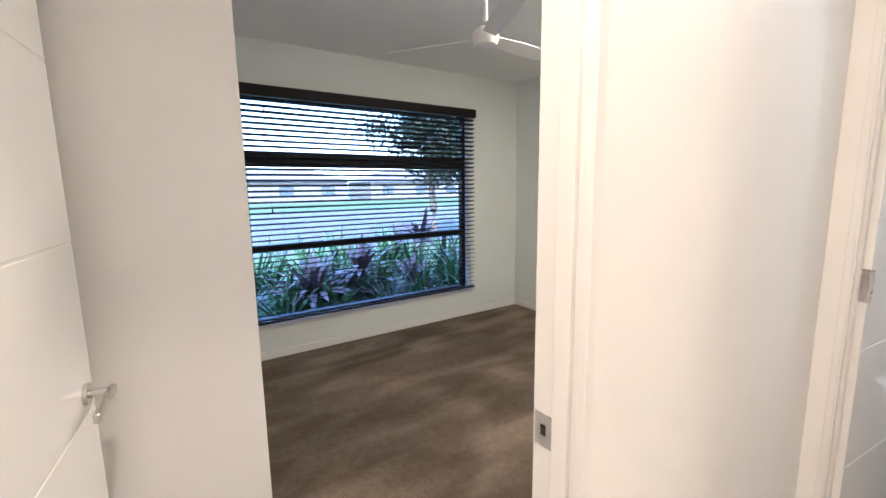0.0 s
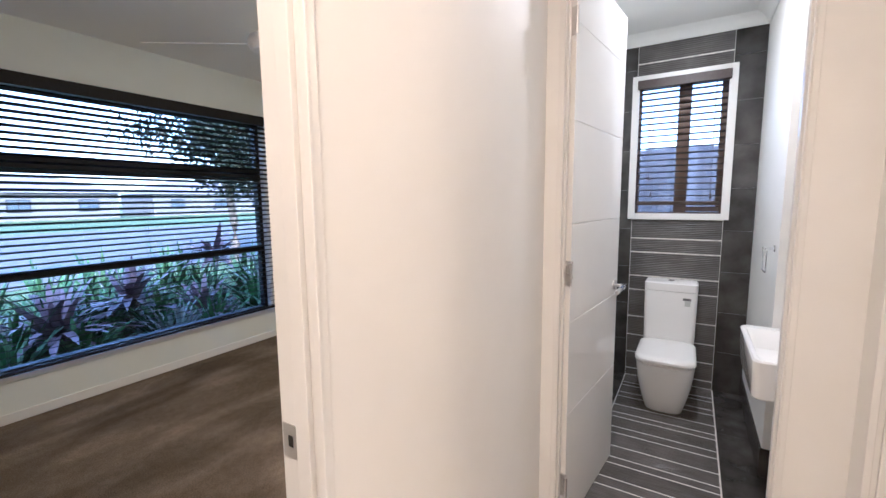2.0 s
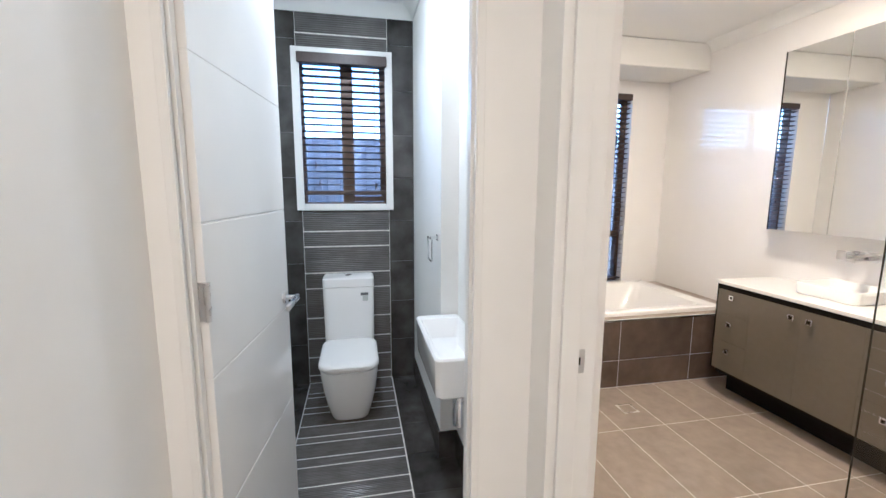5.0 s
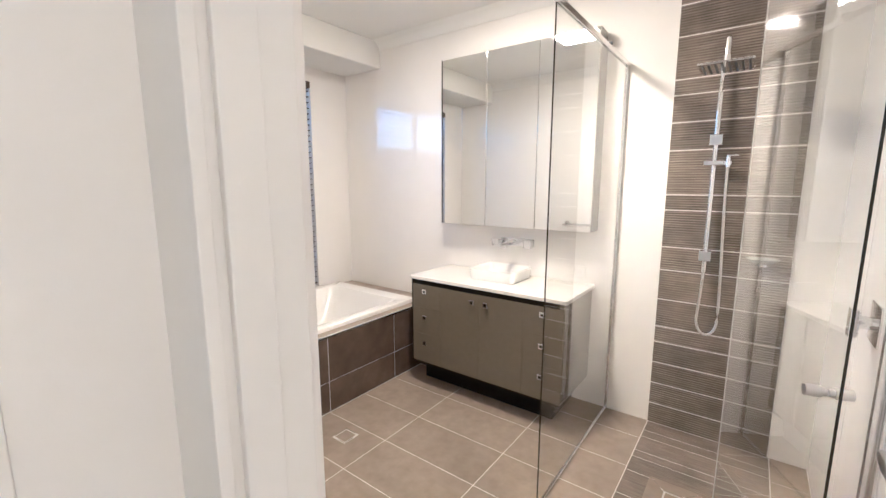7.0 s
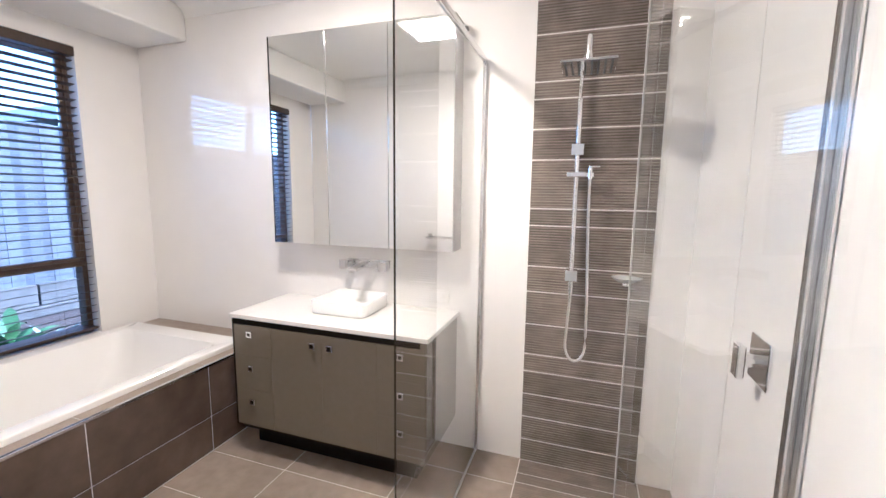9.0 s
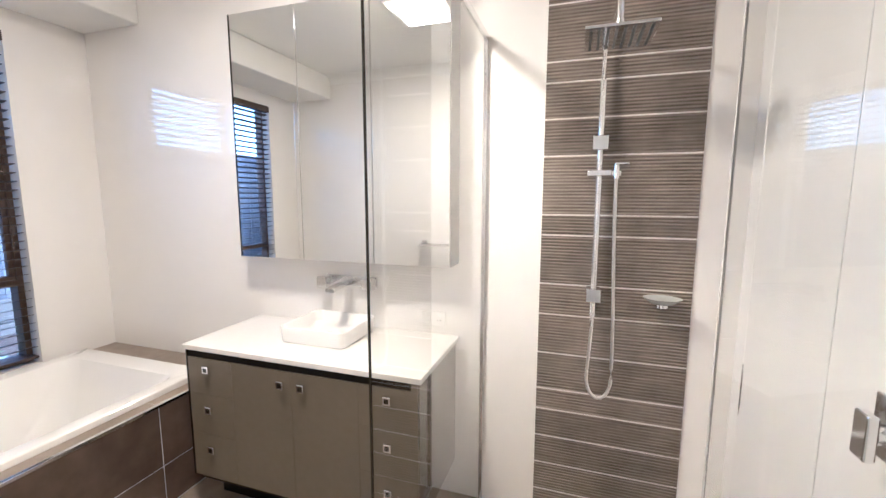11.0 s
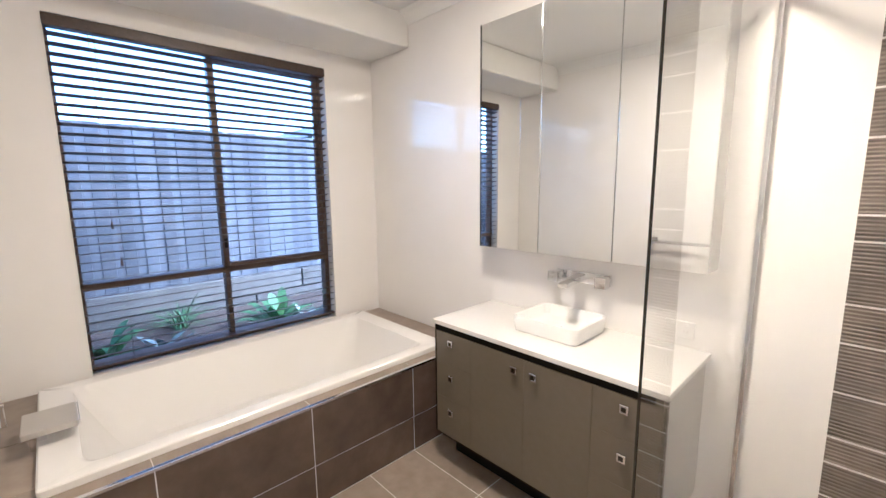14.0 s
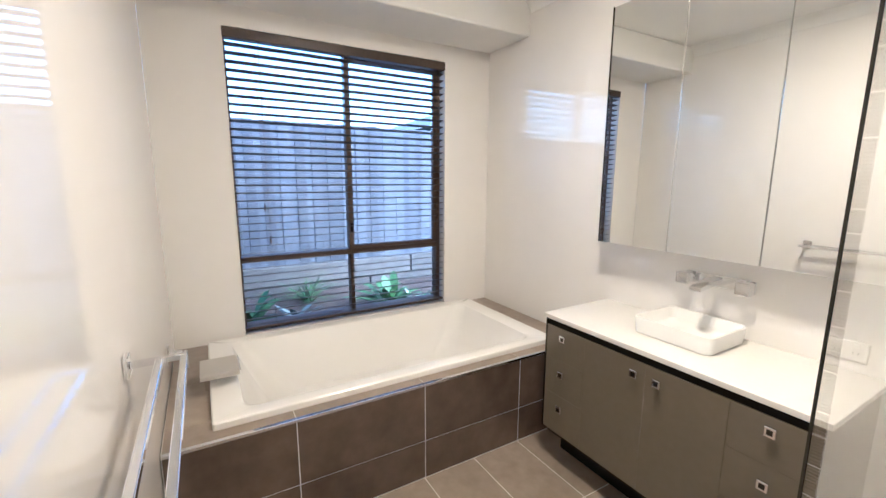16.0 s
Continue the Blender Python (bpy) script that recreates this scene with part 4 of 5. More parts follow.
part("dish", bm, mat("frosted_glass", (0.9, 0.92, 0.91), 0.25, transmission=0.6), sd, smooth=True)
bm = bmesh.new()
cyl(bm, (1.402, BS + 0.009, 1.056), (1.402, BS + 0.072, 1.056), 0.010, n=14)
cyl(bm, (1.402, BS + 0.070, 1.046), (1.402, BS + 0.070, 1.061), 0.022, n=18)
part("holder", bm, CHROME, sd, smooth=True)

# ---- toilet room things ----
CY = -0.120
tl = thing("toilet", (3.7, CY, 0), "white ceramic close-coupled toilet suite with soft square lid", "toilet")
bm = bmesh.new()


def pan(z, x0, x1, w, r):
    return ring(z, (x0 + x1) / 2, CY, x1 - x0, w, r)


loft(bm, [pan(0.0, 3.478, 4.00, 0.228, 0.075), pan(0.015, 3.468, 4.00, 0.238, 0.08), pan(0.10, 3.440, 4.005, 0.282, 0.09), pan(0.20, 3.412, 4.01, 0.322, 0.10), pan(0.30, 3.390, 4.015, 0.346, 0.108), pan(0.345, 3.382, 4.015, 0.352, 0.11), pan(0.350, 3.390, 4.01, 0.342, 0.10)])
part("pan", bm, CERAMIC, tl, smooth=True)
bm = bmesh.new()
loft(bm, [pan(0.3525, 3.384, 3.835, 0.344, 0.108), pan(0.354, 3.388, 3.838, 0.340, 0.105), pan(0.360, 3.388, 3.838, 0.340, 0.105), pan(0.362, 3.394, 3.835, 0.334, 0.10)])
part("seat", bm, PLASTIC, tl, smooth=True)
bm = bmesh.new()
loft(bm, [pan(0.3695, 3.384, 3.835, 0.346, 0.080), pan(0.372, 3.370, 3.84, 0.362, 0.086), pan(0.388, 3.370, 3.84, 0.362, 0.086), pan(0.398, 3.378, 3.838, 0.356, 0.084), pan(0.403, 3.398, 3.832, 0.342, 0.075), pan(0.4045, 3.44, 3.82, 0.31, 0.06)])
part("lid", bm, CERAMIC, tl, smooth=True)
bm = bmesh.new()
loft(bm, [pan(0.3505, 3.845, 4.026, 0.325, 0.025), pan(0.40, 3.838, 4.026, 0.335, 0.025), pan(0.763, 3.832, 4.026, 0.345, 0.025), pan(0.765, 3.837, 4.026, 0.335, 0.025)])
part("cistern", bm, CERAMIC, tl, smooth=True)
bm = bmesh.new()
loft(bm, [pan(0.767, 3.837, 4.026, 0.335, 0.025), pan(0.769, 3.831, 4.026, 0.347, 0.025), pan(0.822, 3.831, 4.026, 0.347, 0.026), pan(0.829, 3.840, 4.022, 0.330, 0.024)])
part("cistern_lid", bm, CERAMIC, tl, smooth=True)
bm = bmesh.new()
cyl(bm, (3.93, CY, 0.829), (3.93, CY, 0.836), 0.022, n=24)
part("flush_button", bm, CHROME, tl, smooth=True)
box_part("water_label", (3.8290, 3.8345, -0.252, -0.200, 0.708, 0.726), GREYP, tl, 0.0, "small dark sticker")
box_part("rating_label", (3.8290, 3.8345, -0.249, -0.213, 0.668, 0.705), mat("grey_sticker", (0.5, 0.52, 0.5), 0.5), tl, 0.0, "small pale grey sticker")
bm = bmesh.new()
bmesh.ops.create_uvsphere(bm, u_segments=12, v_segments=8, radius=0.006, matrix=Matrix.Translation((3.475, CY - 0.03, 0.09)))
part("fixing_cap", bm, CHROME, tl, smooth=True)

# wall basin
wb = thing("wall_basin", (2.71, -0.58, 0.63), "deep white rectangular wall basin with chrome waste", "basin")
bm = bmesh.new()
wx, wy, ww, wd = 2.72, -0.578, 0.56, 0.222
loft(bm, [ring(0.628, wx, wy, ww - 0.045, wd - 0.028, 0.03), ring(0.638, wx, wy, ww - 0.026, wd - 0.012, 0.03), ring(0.792, wx, wy, ww, wd, 0.028), ring(0.800, wx, wy, ww - 0.012, wd - 0.012, 0.025),
          ring(0.800, 2.70, -0.583, 0.49, 0.192, 0.02), ring(0.795, 2.70, -0.583, 0.482, 0.186, 0.02), ring(0.712, 2.69, -0.585, 0.43, 0.160, 0.03), ring(0.694, 2.68, -0.586, 0.38, 0.13, 0.03), ring(0.690, 2.67, -0.586, 0.20, 0.06, 0.02)])
part("bowl", bm, CERAMIC, wb, smooth=True)
bm = bmesh.new()
cyl(bm, (2.62, -0.61, 0.45), (2.62, -0.61, 0.629), 0.022, n=20)
cyl(bm, (2.62, -0.61, 0.425), (2.62, -0.61, 0.53), 0.034, n=22)
part("bottle_trap", bm, CHROME, wb, smooth=True)
bm = bmesh.new()
cyl(bm, (2.62, -0.688, 0.50), (2.62, -0.62, 0.50), 0.018, n=16)
part("waste_pipe", bm, CHROME, wb, smooth=True)

# roll holder ring
rh = thing("towel_ring", (3.07, -0.6, 1.18), "square chrome towel ring on white wall", "towel ring")
box_part("wall_plate", (3.05, 3.09, -0.599, -0.590, 1.172, 1.205), CHROME, rh, 0.002)
box_part("arm", (3.062, 3.078, -0.590, -0.545, 1.182, 1.196), CHROME, rh, 0.002)
bm = bmesh.new()
tube(bm, [(3.02, -0.553, 1.188), (3.12, -0.553, 1.188), (3.125, -0.553, 1.183), (3.125, -0.555, 1.078), (3.12, -0.555, 1.073), (3.02, -0.555, 1.073), (3.015, -0.555, 1.078), (3.015, -0.553, 1.183), (3.02, -0.553, 1.188)], 0.0045, 8)
part("ring", bm, CHROME, rh, smooth=True)

# toilet room skirting tiles
structure("trim_wc_skirting", SLATE, [(3.011, 4.028, -0.599, -0.590, 0, 0.15), (3.001, 3.0095, -0.689, -0.591, 0, 0.15), (2.152, 3.0, -0.689, -0.680, 0, 0.15)], "dark tile skirting in the toilet room", 0.001)
structure("trim_wc_corner", ALU, [(3.0005, 3.0105, -0.5895, -0.5875, 0, 0.152)], "thin metal corner trim")

# ---- bedroom things ----
fan = thing("ceiling_fan", (1.885, 1.72, CE), "white three-bladed ceiling fan", "ceiling fan")
FZ = 2.262
bm = bmesh.new()
cyl(bm, (1.885, 1.72, CE - 0.045), (1.885, 1.72, CE - 0.001), 0.035, 0.062, n=24)
part("canopy", bm, PLASTIC, fan, smooth=True)
bm = bmesh.new()
cyl(bm, (1.885, 1.72, FZ + 0.08), (1.885, 1.72, CE - 0.04), 0.012, n=14)
part("downrod", bm, PLASTIC, fan, smooth=True)
bm = bmesh.new()
loft(bm, [[(1.885 + r * math.cos(2 * math.pi * k / 28), 1.72 + r * math.sin(2 * math.pi * k / 28), FZ + z) for k in range(28)] for r, z in
          ((0.03, -0.045), (0.06, -0.038), (0.07, -0.015), (0.072, 0.01), (0.06, 0.035), (0.028, 0.055))])
part("motor_housing", bm, PLASTIC, fan, smooth=True)
for a in (125, 245, 5):
    bm = bmesh.new()
    n = 10
    rows = []
    for k in range(n + 1):
        u = 0.08 + 0.50 * k / n
        w = 0.034 + 0.014 * math.sin(math.pi * k / n)
        rows.append([(u, -w, 0.34 * w), (u, w, -0.34 * w), (u, w, -0.34 * w - 0.005), (u, -w, 0.34 * w - 0.005)])
    loft(bm, rows)
    bmesh.ops.transform(bm, matrix=pose(1.885, 1.72, FZ, 0, 0, a), verts=bm.verts[:])
    part("blade", bm, PLASTIC, fan, smooth=True)

vent = thing("ceiling_vent", (1.86, 1.42, CE), "white square louvred ceiling air vent", "air vent")
box_part("backing", (1.70, 2.06, 1.24, 1.60, CE - 0.004, CE - 0.001), GREYP, vent)
for d in ((1.68, 2.08, 1.22, 1.25), (1.68, 2.08, 1.59, 1.62), (1.68, 1.71, 1.25, 1.59), (2.05, 2.08, 1.25, 1.59)):
    box_part("frame", (*d, CE - 0.012, CE - 0.001), PLASTIC, vent, 0.002)
for k in range(9):
    y = 1.275 + 0.0365 * k
    bm = bx(bmesh.new(), -0.17, 0.17, -0.011, 0.011, -0.001, 0.001)
    bmesh.ops.transform(bm, matrix=pose(1.88, y, CE - 0.012, 40), verts=bm.verts[:])
    part("slat", bm, PLASTIC, vent)

# ---- outside ----
GZ = -0.30
structure("ground", LAWN, [(-400, 400, -400, 400, GZ - 0.3, GZ)], "flat ground with lawn")
structure("road", ROAD, [(-60, 120, 11.5, 33, GZ, GZ + 0.02)], "pale grey road and driveway")
bm = bx(bmesh.new(), 4.25, 6.14, -7.0, 3.5, GZ, 0.10, 0.0)
for v in bm.verts:
    if v.co.z > 0 and v.co.x > 6:
        v.co.z = 0.34
tagged(part("soil_bed_side", bm, SOIL), "dark sloping garden bed along the fence", kind="structure")
structure("soil_bed_front", SOIL, [(-3.0, 7.0, 3.80, 7.2, GZ, -0.10)], "dark garden bed below the bedroom window", 0.02)
structure("wall_outside", BRICK, [(4.04, 4.2, 0.346, 3.75, GZ, CE)], "rendered outer wall")

fence = thing("paling_fence", (6.2, -1.5, 0), "weathered grey timber paling fence", "fence", kind="structure")
rng = random.Random(4)
pal = []
for k in range(4):
    bm = bx(bmesh.new(), -0.004, 0.004, -0.0475, 0.0475, 0.60, 2.035 + 0.002 * k, 0.003, 1)
    pal.append(mesh_of(bm, "paling", FENCE))
y = -8.0
k = 0
while y < 5.0:
    p = new("paling", pal[rng.randrange(4)])
    p.matrix_world = pose(6.2 + (0.0 if k % 2 else -0.005) + rng.uniform(-0.002, 0.002), y, rng.uniform(-0.003, 0.003))
    p.parent = fence
    p.matrix_parent_inverse = fence.matrix_world.inverted()
    y += 0.0765
    k += 1
for z in (0.85, 1.75):
    box_part("fence_rail", (6.23, 6.27, -8, 5, z, z + 0.08), FENCE, fence, 0.004)
sl = thing("retaining_wall", (6.2, -1.5, 0), "low retaining wall of pale timber sleepers", "retaining wall", kind="structure")
for i, z in enumerate((0.05, 0.245, 0.44)):
    for j in range(6):
        y0 = -8 + 2.4 * j + 0.5 * (i % 2)
        box_part("sleeper", (6.14, 6.21, y0, y0 + 2.385, z, z + 0.188), SLEEPER, sl, 0.006)


def blade(bm, base, az, length, lift, width, droop, n=6, fold=0.25):
    """One strap leaf with a folded middle."""
    dirh = Vector((math.cos(az), math.sin(az), 0))
    side = Vector((-math.sin(az), math.cos(az), 0))
    prev = None
    for k in range(n + 1):
        u = k / n
        w = width * (0.35 + 1.3 * u) * (1 - u) ** 0.7 * 1.1 + 0.0008
        c = Vector(base) + dirh * (length * u * math.cos(lift)) + Vector((0, 0, length * u * math.sin(lift) - droop * length * u * u))
        row = [bm.verts.new(c - side * w + Vector((0, 0, w * fold))), bm.verts.new(c), bm.verts.new(c + side * w + Vector((0, 0, w * fold)))]
        if prev:
            for i in (0, 1):
                bm.faces.new((prev[i], prev[i + 1], row[i + 1], row[i]))
        prev = row


def clump(name, x, y, z, seed, count, length, width, material, label, droop=0.45, lo=0.5, hi=1.35):
    r = random.Random(seed)
    root = thing(name, (x, y, z), label, "plant", "garden plants")
    groups = 3
    for g in range(groups):
        bm = bmesh.new()
        for k in range(count // groups):
            az = r.uniform(0, 2 * math.pi)
            blade(bm, (x + r.uniform(-.04, .04), y + r.uniform(-.04, .04), z), az, length * r.uniform(0.7, 1.15), r.uniform(lo, hi), width * r.uniform(0.7, 1.2), droop * r.uniform(0.6, 1.3))
        part("leaves", bm, material, root, smooth=True)
    return root


def bed(x):
    return 0.09 + 0.127 * (x - 4.25)


clump("strap_leaf_plant", 5.57, -1.42, bed(5.57), 11, 20, 0.48, 0.058, LEAF, "broad green strap-leaved plant in the garden bed", 0.55, 0.5, 1.3)
clump("strap_leaf_plant", 5.45, -1.76, bed(5.45), 12, 15, 0.38, 0.048, LEAFS, "silvery broad-leaved plant in the garden bed", 0.4, 0.3, 1.2)
clump("strap_leaf_plant", 5.42, -2.63, bed(5.42), 13, 24, 0.58, 0.062, LEAF, "large green arching strap-leaved plant in the garden bed", 0.5, 0.6, 1.4)
clump("strap_leaf_plant", 5.35, -2.86, bed(5.35), 14, 15, 0.34, 0.046, LEAFS, "silvery broad-leaved plant in the garden bed", 0.4, 0.3, 1.2)
clump("strap_leaf_plant", 5.38, -3.15, bed(5.38), 15, 15, 0.40, 0.046, LEAF, "green strap-leaved plant in the garden bed", 0.5, 0.5, 1.3)
clump("strap_leaf_plant", 5.30, -2.22, bed(5.30), 17, 12, 0.26, 0.036, LEAFS, "small silvery plant in the garden bed", 0.4, 0.3, 1.2)
clump("grass_clump", 5.92, -1.98, bed(5.92), 16, 75, 0.42, 0.006, LEAF, "fine green grassy clump by the sleepers", 0.5)
clump("cordyline", 2.45, 5.00, 0.30, 21, 60, 0.75, 0.046, LEAFP, "purple cordyline with arching leaves", 0.4, 0.2, 1.4)
clump("cordyline", 1.75, 4.75, 0.18, 22, 66, 0.80, 0.052, LEAFP, "large purple cordyline with arching leaves", 0.4, 0.2, 1.4)
clump("cordyline", 3.75, 5.60, 0.62, 23, 60, 0.72, 0.044, LEAFP, "purple cordyline with arching leaves", 0.4, 0.2, 1.4)
clump("cordyline", 3.05, 4.70, 0.10, 24, 60, 0.70, 0.046, LEAFP, "purple cordyline with arching leaves", 0.4, 0.2, 1.4)
rp = random.Random(77)
for i in range(34):
    px_, py_ = 0.3 + 4.6 * (i % 9) / 8 + rp.uniform(-0.2, 0.2), 4.25 + 0.62 * (i // 9) + rp.uniform(-0.2, 0.2)
    clump("bushy_plant", px_, py_, -0.10, 40 + i, 72, rp.uniform(0.70, 0.95) + 0.14 * (i // 9), rp.uniform(0.016, 0.034), LEAFS if i % 6 == 4 else LEAF, "leafy garden plant below the bedroom window", 0.35, 0.55, 1.5)

for i, (px_, h) in enumerate(((1.75, 0.22), (2.45, 0.34), (3.75, 0.66))):
    tk = tagged(part("plant_stem", cyl(bmesh.new(), (px_, (4.75, 5.00, 5.60)[i], -0.12), (px_, (4.75, 5.00, 5.60)[i], h), 0.03, 0.022, 10), BARK), "short woody cordyline stem", "plant stem")


def tree(name, x, y, h, seed, spread, label):
    r = random.Random(seed)
    root = thing(name, (x, y, GZ), label, "tree")
    bm = bmesh.new()
    tube(bm, [(x + 0.12 * math.sin(k * 0.9), y, GZ + h * 0.6 * k / 6) for k in range(7)], 0.14, 10)
    for v in bm.verts:
        f = 1 - 0.5 * (v.co.z - GZ) / (h * 0.6)
        v.co.x, v.co.y = x + (v.co.x - x) * f, y + (v.co.y - y) * f
    tips = []
    for k in range(9):
        a, e = r.uniform(0, 6.28), r.uniform(0.25, 1.2)
        l = spread * r.uniform(0.6, 1.0)
        b = Vector((x, y, GZ + h * r.uniform(0.35, 0.58)))
        t = b + Vector((math.cos(a) * math.cos(e), math.sin(a) * math.cos(e), math.sin(e))) * l
        tube(bm, [b, (b + t) / 2 + Vector((0, 0, 0.1)), t], 0.035, 6)
        tips += [b.lerp(t, 0.55), t]
    part("trunk", bm, BARK, root, smooth=True)
    verts, faces = [], []
    for t in tips:
        for k in range(520):
            c = t + Vector((r.gauss(0, 0.42), r.gauss(0, 0.42), r.gauss(0, 0.3))) * spread * 0.36
            d = Vector((r.uniform(-1, 1), r.uniform(-1, 1), r.uniform(-1, 0.3))).normalized() * r.uniform(0.10, 0.2)
            s = d.cross(Vector((r.uniform(-1, 1), r.uniform(-1, 1), 1))).normalized() * 0.035
            i = len(verts)
            verts += [c, c + d * 0.5 + s, c + d, c + d * 0.5 - s]
            faces.append((i, i + 1, i + 2, i + 3))
    me = bpy.data.meshes.new("crown")
    me.from_pydata([tuple(v) for v in verts], [], faces)
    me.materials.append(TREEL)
    cr = new("crown", me)
    cr.parent = root
    cr.matrix_parent_inverse = root.matrix_world.inverted()
    return root


tree("tree", 7.5, 11.2, 5.6, 5, 2.4, "leafy garden tree near the road, coloured dark as if backlit")
tree("tree", 8.3, 10.4, 5.2, 7, 2.3, "leafy garden tree near the road, coloured dark as if backlit")
tree("tree", 9.6, 12.4, 6.2, 6, 2.8, "leafy garden tree near the road, coloured dark as if backlit")


def house(name, x, y, w, d, h, roof, label, turn=0, windows=3):
    root = thing(name, (x, y, GZ), label, "house", turn=turn)
    bm = bx(bmesh.new(), -w / 2, w / 2, -d / 2, d / 2, 0, h)
    o = part("wall", bm, RENDERW)
    o.parent = root
    bm = bmesh.new()
    e = 0.5
    v = [bm.verts.new(p) for p in ((-w / 2 - e, -d / 2 - e, h), (w / 2 + e, -d / 2 - e, h), (w / 2 + e, d / 2 + e, h), (-w / 2 - e, d / 2 + e, h), (-w / 2 + d / 2, 0, h + roof), (w / 2 - d / 2, 0, h + roof))]
    for f in ((0, 1, 5, 4), (1, 2, 5), (2, 3, 4, 5), (3, 0, 4), (0, 3, 2, 1)):
        bm.faces.new([v[i] for i in f])
    o = part("roof", bm, ROOFM)
    o.parent = root
    for k in range(windows):
        cx_ = -w / 2 + w * (k + 0.5) / windows
        win = part("window", bx(bmesh.new(), cx_ - 0.9, cx_ + 0.9, -d / 2 - 0.05, -d / 2 + 0.02, 0.9, 2.2), BLACKF)
        win.parent = root
        for s in (-0.43, 0.43):
            q = part("pane", bx(bmesh.new(), cx_ + s - 0.38, cx_ + s + 0.38, -d / 2 - 0.065, -d / 2 - 0.05, 0.98, 2.12), mat("far_glass", (0.06, 0.08, 0.10), 0.05))
            q.parent = win
    return root


house("house", 14, 62, 17, 9, 2.9, 1.9, "pale single-storey house across the road")
house("house", 36, 64, 18, 9, 2.9, 2.0, "pale single-storey house across the road")
house("house", 60, 66, 18, 9, 2.9, 2.0, "pale single-storey house across the road")
house("house", -6, 63, 16, 9, 2.9, 1.9, "pale single-storey house across the road")
house("neighbour_house", 12.2, -9.9, 9, 7, 2.75, 1.5, "neighbouring house with grey roof behind the fence", -90, 0)


# ---- tiles ----
def spans(lo, hi, start, step):
    """Joints at start + k * step, cut at lo and hi."""
    k0 = math.ceil((lo - start) / step + 1e-6)
    cuts = [lo]
    c = start + k0 * step
    while c < hi - 0.004:
        if c - cuts[-1] > 0.004:
            cuts.append(c)
        c += step
    return list(zip(cuts, cuts[1:] + [hi]))


def floor_tile(x0, x1, y0, y1, parent, material, top=0.0):
    if x1 - x0 > 0.01 and y1 - y0 > 0.01:
        box_part("tile", (x0, x1, y0, y1, -0.0020, top), material, parent, 0.0008, seg=1)


FJ = 0.0022
xs = spans(BW, HX, 3.045, 0.602)
ys = spans(-2.023, -0.70, -2.325, 0.302)
for x0, x1 in xs:
    for y0, y1 in ys:
        if x0 < 3.2 < 3.3 < x1 + 0.001 and y0 < -1.92 < y1:
            continue
        floor_tile(x0 + FJ, x1 - FJ, y0 + FJ, y1 - FJ, bath_floor, FTILE)
for x0, x1 in spans(SX, HX, 3.045, 0.602):
    for y0, y1 in spans(BS, -2.023, -2.325, 0.302):
        floor_tile(x0 + FJ, x1 - FJ, y0 + FJ, y1 - FJ, bath_floor, FTILE)
for x0, x1 in spans(BW, SX, 3.045, 0.602):
    floor_tile(x0 + FJ, x1 - FJ, SY + FJ, -2.023 - FJ, bath_floor, FTILE)
# the tile with the floor waste, in four pieces round a square insert
dx0, dx1, dy0, dy1 = 3.205, 3.315, -1.970, -1.860
tx0, tx1 = 3.045 + FJ, HX - FJ
ty0, ty1 = -2.023 + FJ, -1.721 - FJ
for d in ((tx0, dx0, ty0, ty1), (dx1, tx1, ty0, ty1), (dx0, dx1, ty0, dy0), (dx0, dx1, dy1, ty1)):
    floor_tile(*d, bath_floor, FTILE)


def waste(name, x, y, s, label):
    w = thing(name, (x, y, 0), label, "floor waste")
    for d in ((-s, s, -s, -s + 0.004), (-s, s, s - 0.004, s), (-s, -s + 0.004, -s + 0.004, s - 0.004), (s - 0.004, s, -s + 0.004, s - 0.004)):
        box_part("rim", (x + d[0], x + d[1], y + d[2], y + d[3], -0.0020, 0.0012), SATIN, w)
    box_part("insert", (x - s + 0.010, x + s - 0.010, y - s + 0.010, y + s - 0.010, -0.0020, 0.0006), FTILE, w, 0.001)


waste("floor_waste", 3.26, -1.915, 0.052, "square tile-insert floor waste with metal rim")
# shower floor: plain sides and a ribbed middle
for x0, x1 in ((BW, 1.275), (1.875, SX)):
    for y0, y1 in spans(BS, SY, -2.325, 0.302):
        floor_tile(x0 + FJ, x1 - FJ, y0 + FJ, y1 - FJ, bath_floor, FTILE)
fy = [BS, -3.03, -2.955, -2.80, -2.735, -2.60, -2.40, -2.335, -2.19, SY]
for y0, y1 in zip(fy, fy[1:]):
    if y0 == -2.60:
        for d in ((1.275, 1.595), (1.705, 1.875)):
            floor_tile(d[0] + FJ, d[1] - (FJ if d[1] > 1.8 else 0), y0 + FJ, y1 - FJ, bath_floor, STRIPF)
        floor_tile(1.595, 1.705, y0 + FJ, -2.555, bath_floor, STRIPF)
        floor_tile(1.595, 1.705, -2.445, y1 - FJ, bath_floor, STRIPF)
    else:
        floor_tile(1.275 + FJ, 1.875 - FJ, y0 + FJ, y1 - FJ, bath_floor, STRIPF)
sw = thing("shower_waste", (1.65, -2.50, 0), "square shower waste with sloping tiled sides", "floor waste")
q0, q1 = 0.112, 0.038
for i in range(4):
    bm = bmesh.new()
    g = 0.0015
    tri_ = [bm.verts.new(p) for p in ((-q0 + 2 * g, -q0, 0.0015), (q0 - 2 * g, -q0, 0.0015), (q1 - 2 * g, -q1, -0.0008), (-q1 + 2 * g, -q1, -0.0008))]
    bm.faces.new(tri_)
    bmesh.ops.transform(bm, matrix=pose(1.65, -2.50, 0.0012, 0, 0, 90 * i), verts=bm.verts[:])
    part("sloped_tile", bm, FTILE, sw)
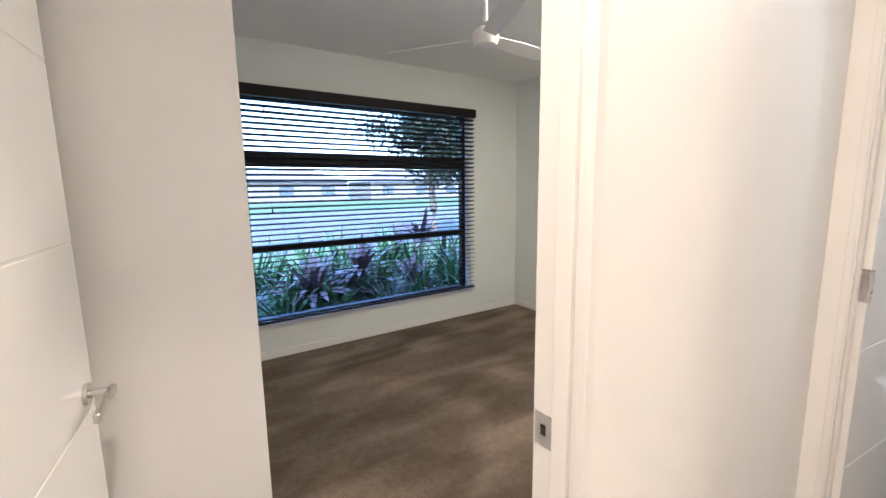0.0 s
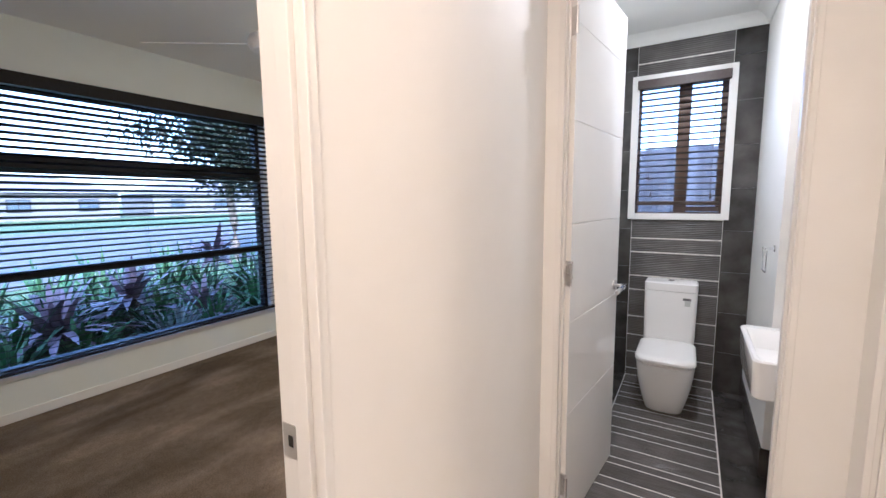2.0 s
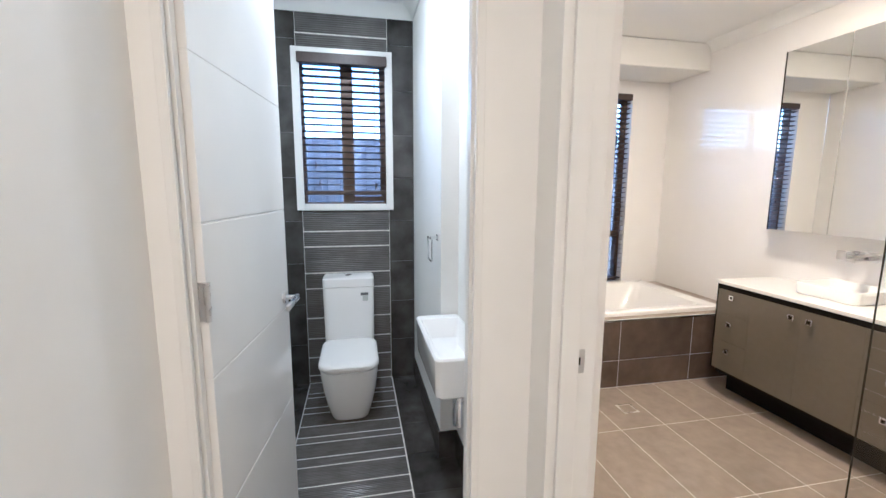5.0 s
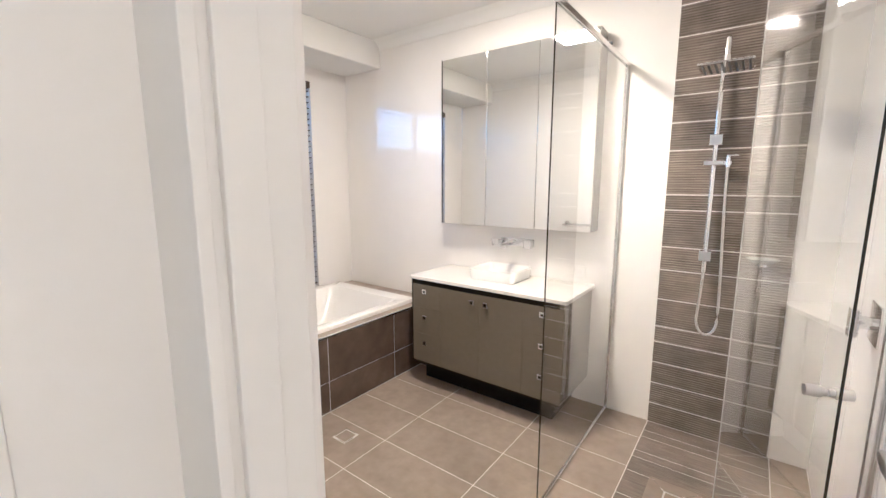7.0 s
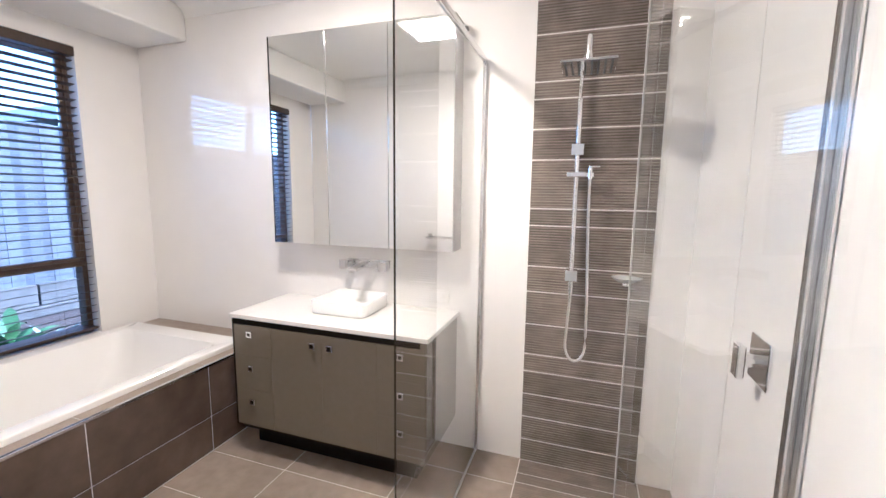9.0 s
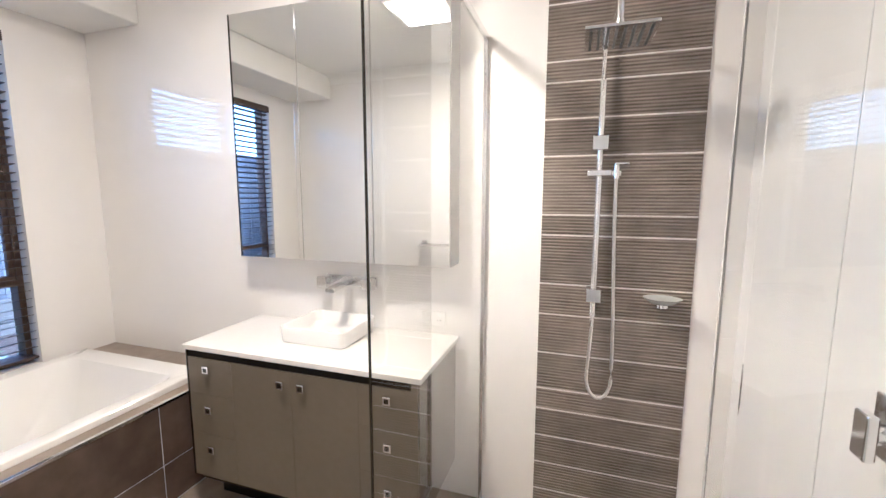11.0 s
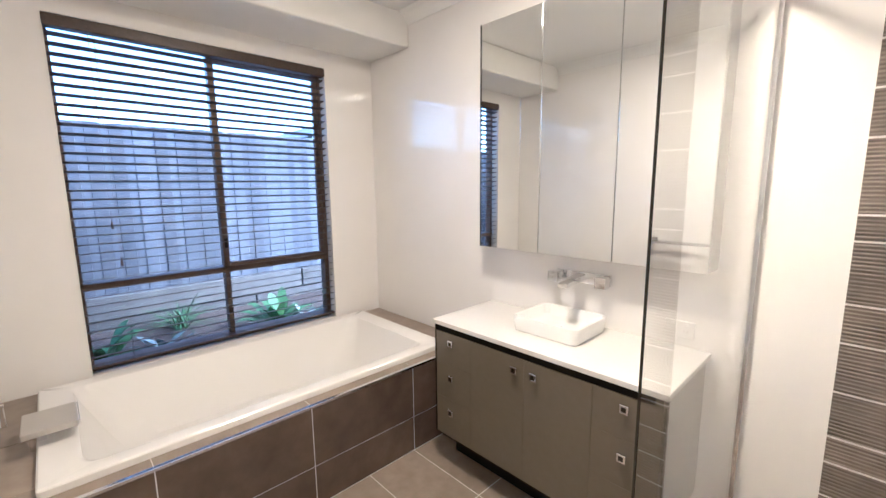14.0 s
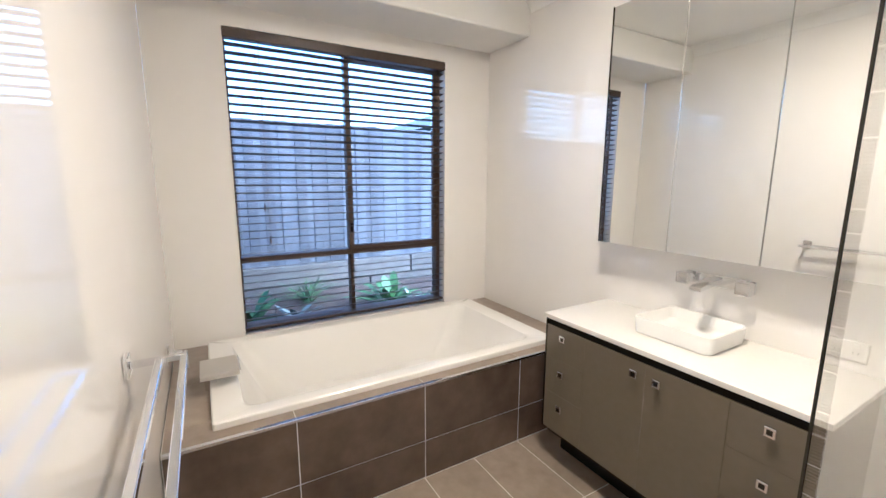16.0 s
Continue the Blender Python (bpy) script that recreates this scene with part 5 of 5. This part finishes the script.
for d in ((-q1, q1, -q1, -q1 + 0.004), (-q1, q1, q1 - 0.004, q1), (-q1, -q1 + 0.004, -q1 + 0.004, q1 - 0.004), (q1 - 0.004, q1, -q1 + 0.004, q1 - 0.004)):
    box_part("rim", (1.65 + d[0], 1.65 + d[1], -2.50 + d[2], -2.50 + d[3], -0.001, 0.0022), SATIN, sw)
box_part("insert", (1.65 - q1 + 0.008, 1.65 + q1 - 0.008, -2.50 - q1 + 0.008, -2.50 + q1 - 0.008, -0.001, 0.0012), FTILE, sw)

# feature strip in the shower
strip = structure("wall_shower_strip", GROUT, [(1.285, 1.875, BS, BS + 0.0082, 0, CE)], "feature strip of ribbed taupe tiles with pale joints")
sz = [0.0, 0.128, 0.261, 0.393, 0.523, 0.62, 0.787, 0.964, 1.10, 1.312, 1.399, 1.643, 1.793, 1.938, 2.02, 2.24, 2.40, 2.49, CE]
for z0, z1 in zip(sz, sz[1:]):
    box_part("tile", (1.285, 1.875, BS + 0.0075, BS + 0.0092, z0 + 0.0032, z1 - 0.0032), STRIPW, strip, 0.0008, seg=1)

# toilet room: charcoal sides and ribbed middle
wcw = structure("wall_wc_tiles", DGROUT, [(4.034, 4.04, -0.60, -0.42, 0, 2.62), (4.034, 4.04, 0.185, 0.345, 0, 2.62), (4.034, 4.04, -0.42, 0.185, 0, 1.31), (4.034, 4.04, -0.42, 0.185, 2.335, 2.62)],
                "charcoal tiled wall with ribbed middle behind the toilet")
for y0, y1 in ((-0.60, -0.42), (0.185, 0.345)):
    for z0, z1 in spans(0.0, 2.60, 0.0, 0.302):
        box_part("tile", (4.030, 4.034, y0 + 0.0015, y1 - 0.0015, z0 + 0.0012, z1 - 0.0012), SLATE, wcw, 0.0008, seg=1)
wz = [0.0, 0.06, 0.20, 0.345, 0.50, 0.72, 0.834, 1.025, 1.135, 1.285]
for z0, z1 in list(zip(wz, wz[1:])) + [(2.365, 2.455), (2.455, 2.60)]:
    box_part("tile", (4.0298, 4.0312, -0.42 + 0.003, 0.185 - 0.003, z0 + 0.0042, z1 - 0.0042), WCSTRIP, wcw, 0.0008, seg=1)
wcg = structure("wall_wc_strip", WGROUT, [(4.0308, 4.0338, -0.42, 0.185, 0, 1.285), (4.0308, 4.0338, -0.42, 0.185, 2.365, 2.62)], "pale grout of the ribbed strip")
wcf = structure("floor_wc", WGROUT, [(2.05, 4.03, -0.425, 0.185, -0.0028, -0.0010)], "ribbed charcoal toilet floor with pale joints")
fx = [2.06]
k = 0
while fx[-1] < 3.9:
    fx.append(fx[-1] + (0.135, 0.062, 0.115, 0.150, 0.075)[k % 5])
    k += 1
fx[-1] = 4.03
for x0, x1 in zip(fx, fx[1:]):
    box_part("tile", (x0 + 0.0042, x1 - 0.0042, -0.42 + 0.002, 0.182 - 0.002, -0.0018, 0.0), WCSTRIPF, wcf, 0.0008, seg=1)
for y0, y1 in ((-0.69, -0.425), (0.185, 0.345)):
    for x0, x1 in spans(2.06, 4.03, 2.16, 0.302):
        box_part("tile", (x0 + 0.0012, x1 - 0.0012, y0 + 0.0015, y1 - 0.0015, -0.0028, 0.0), SLATE, wcf, 0.0008, seg=1)
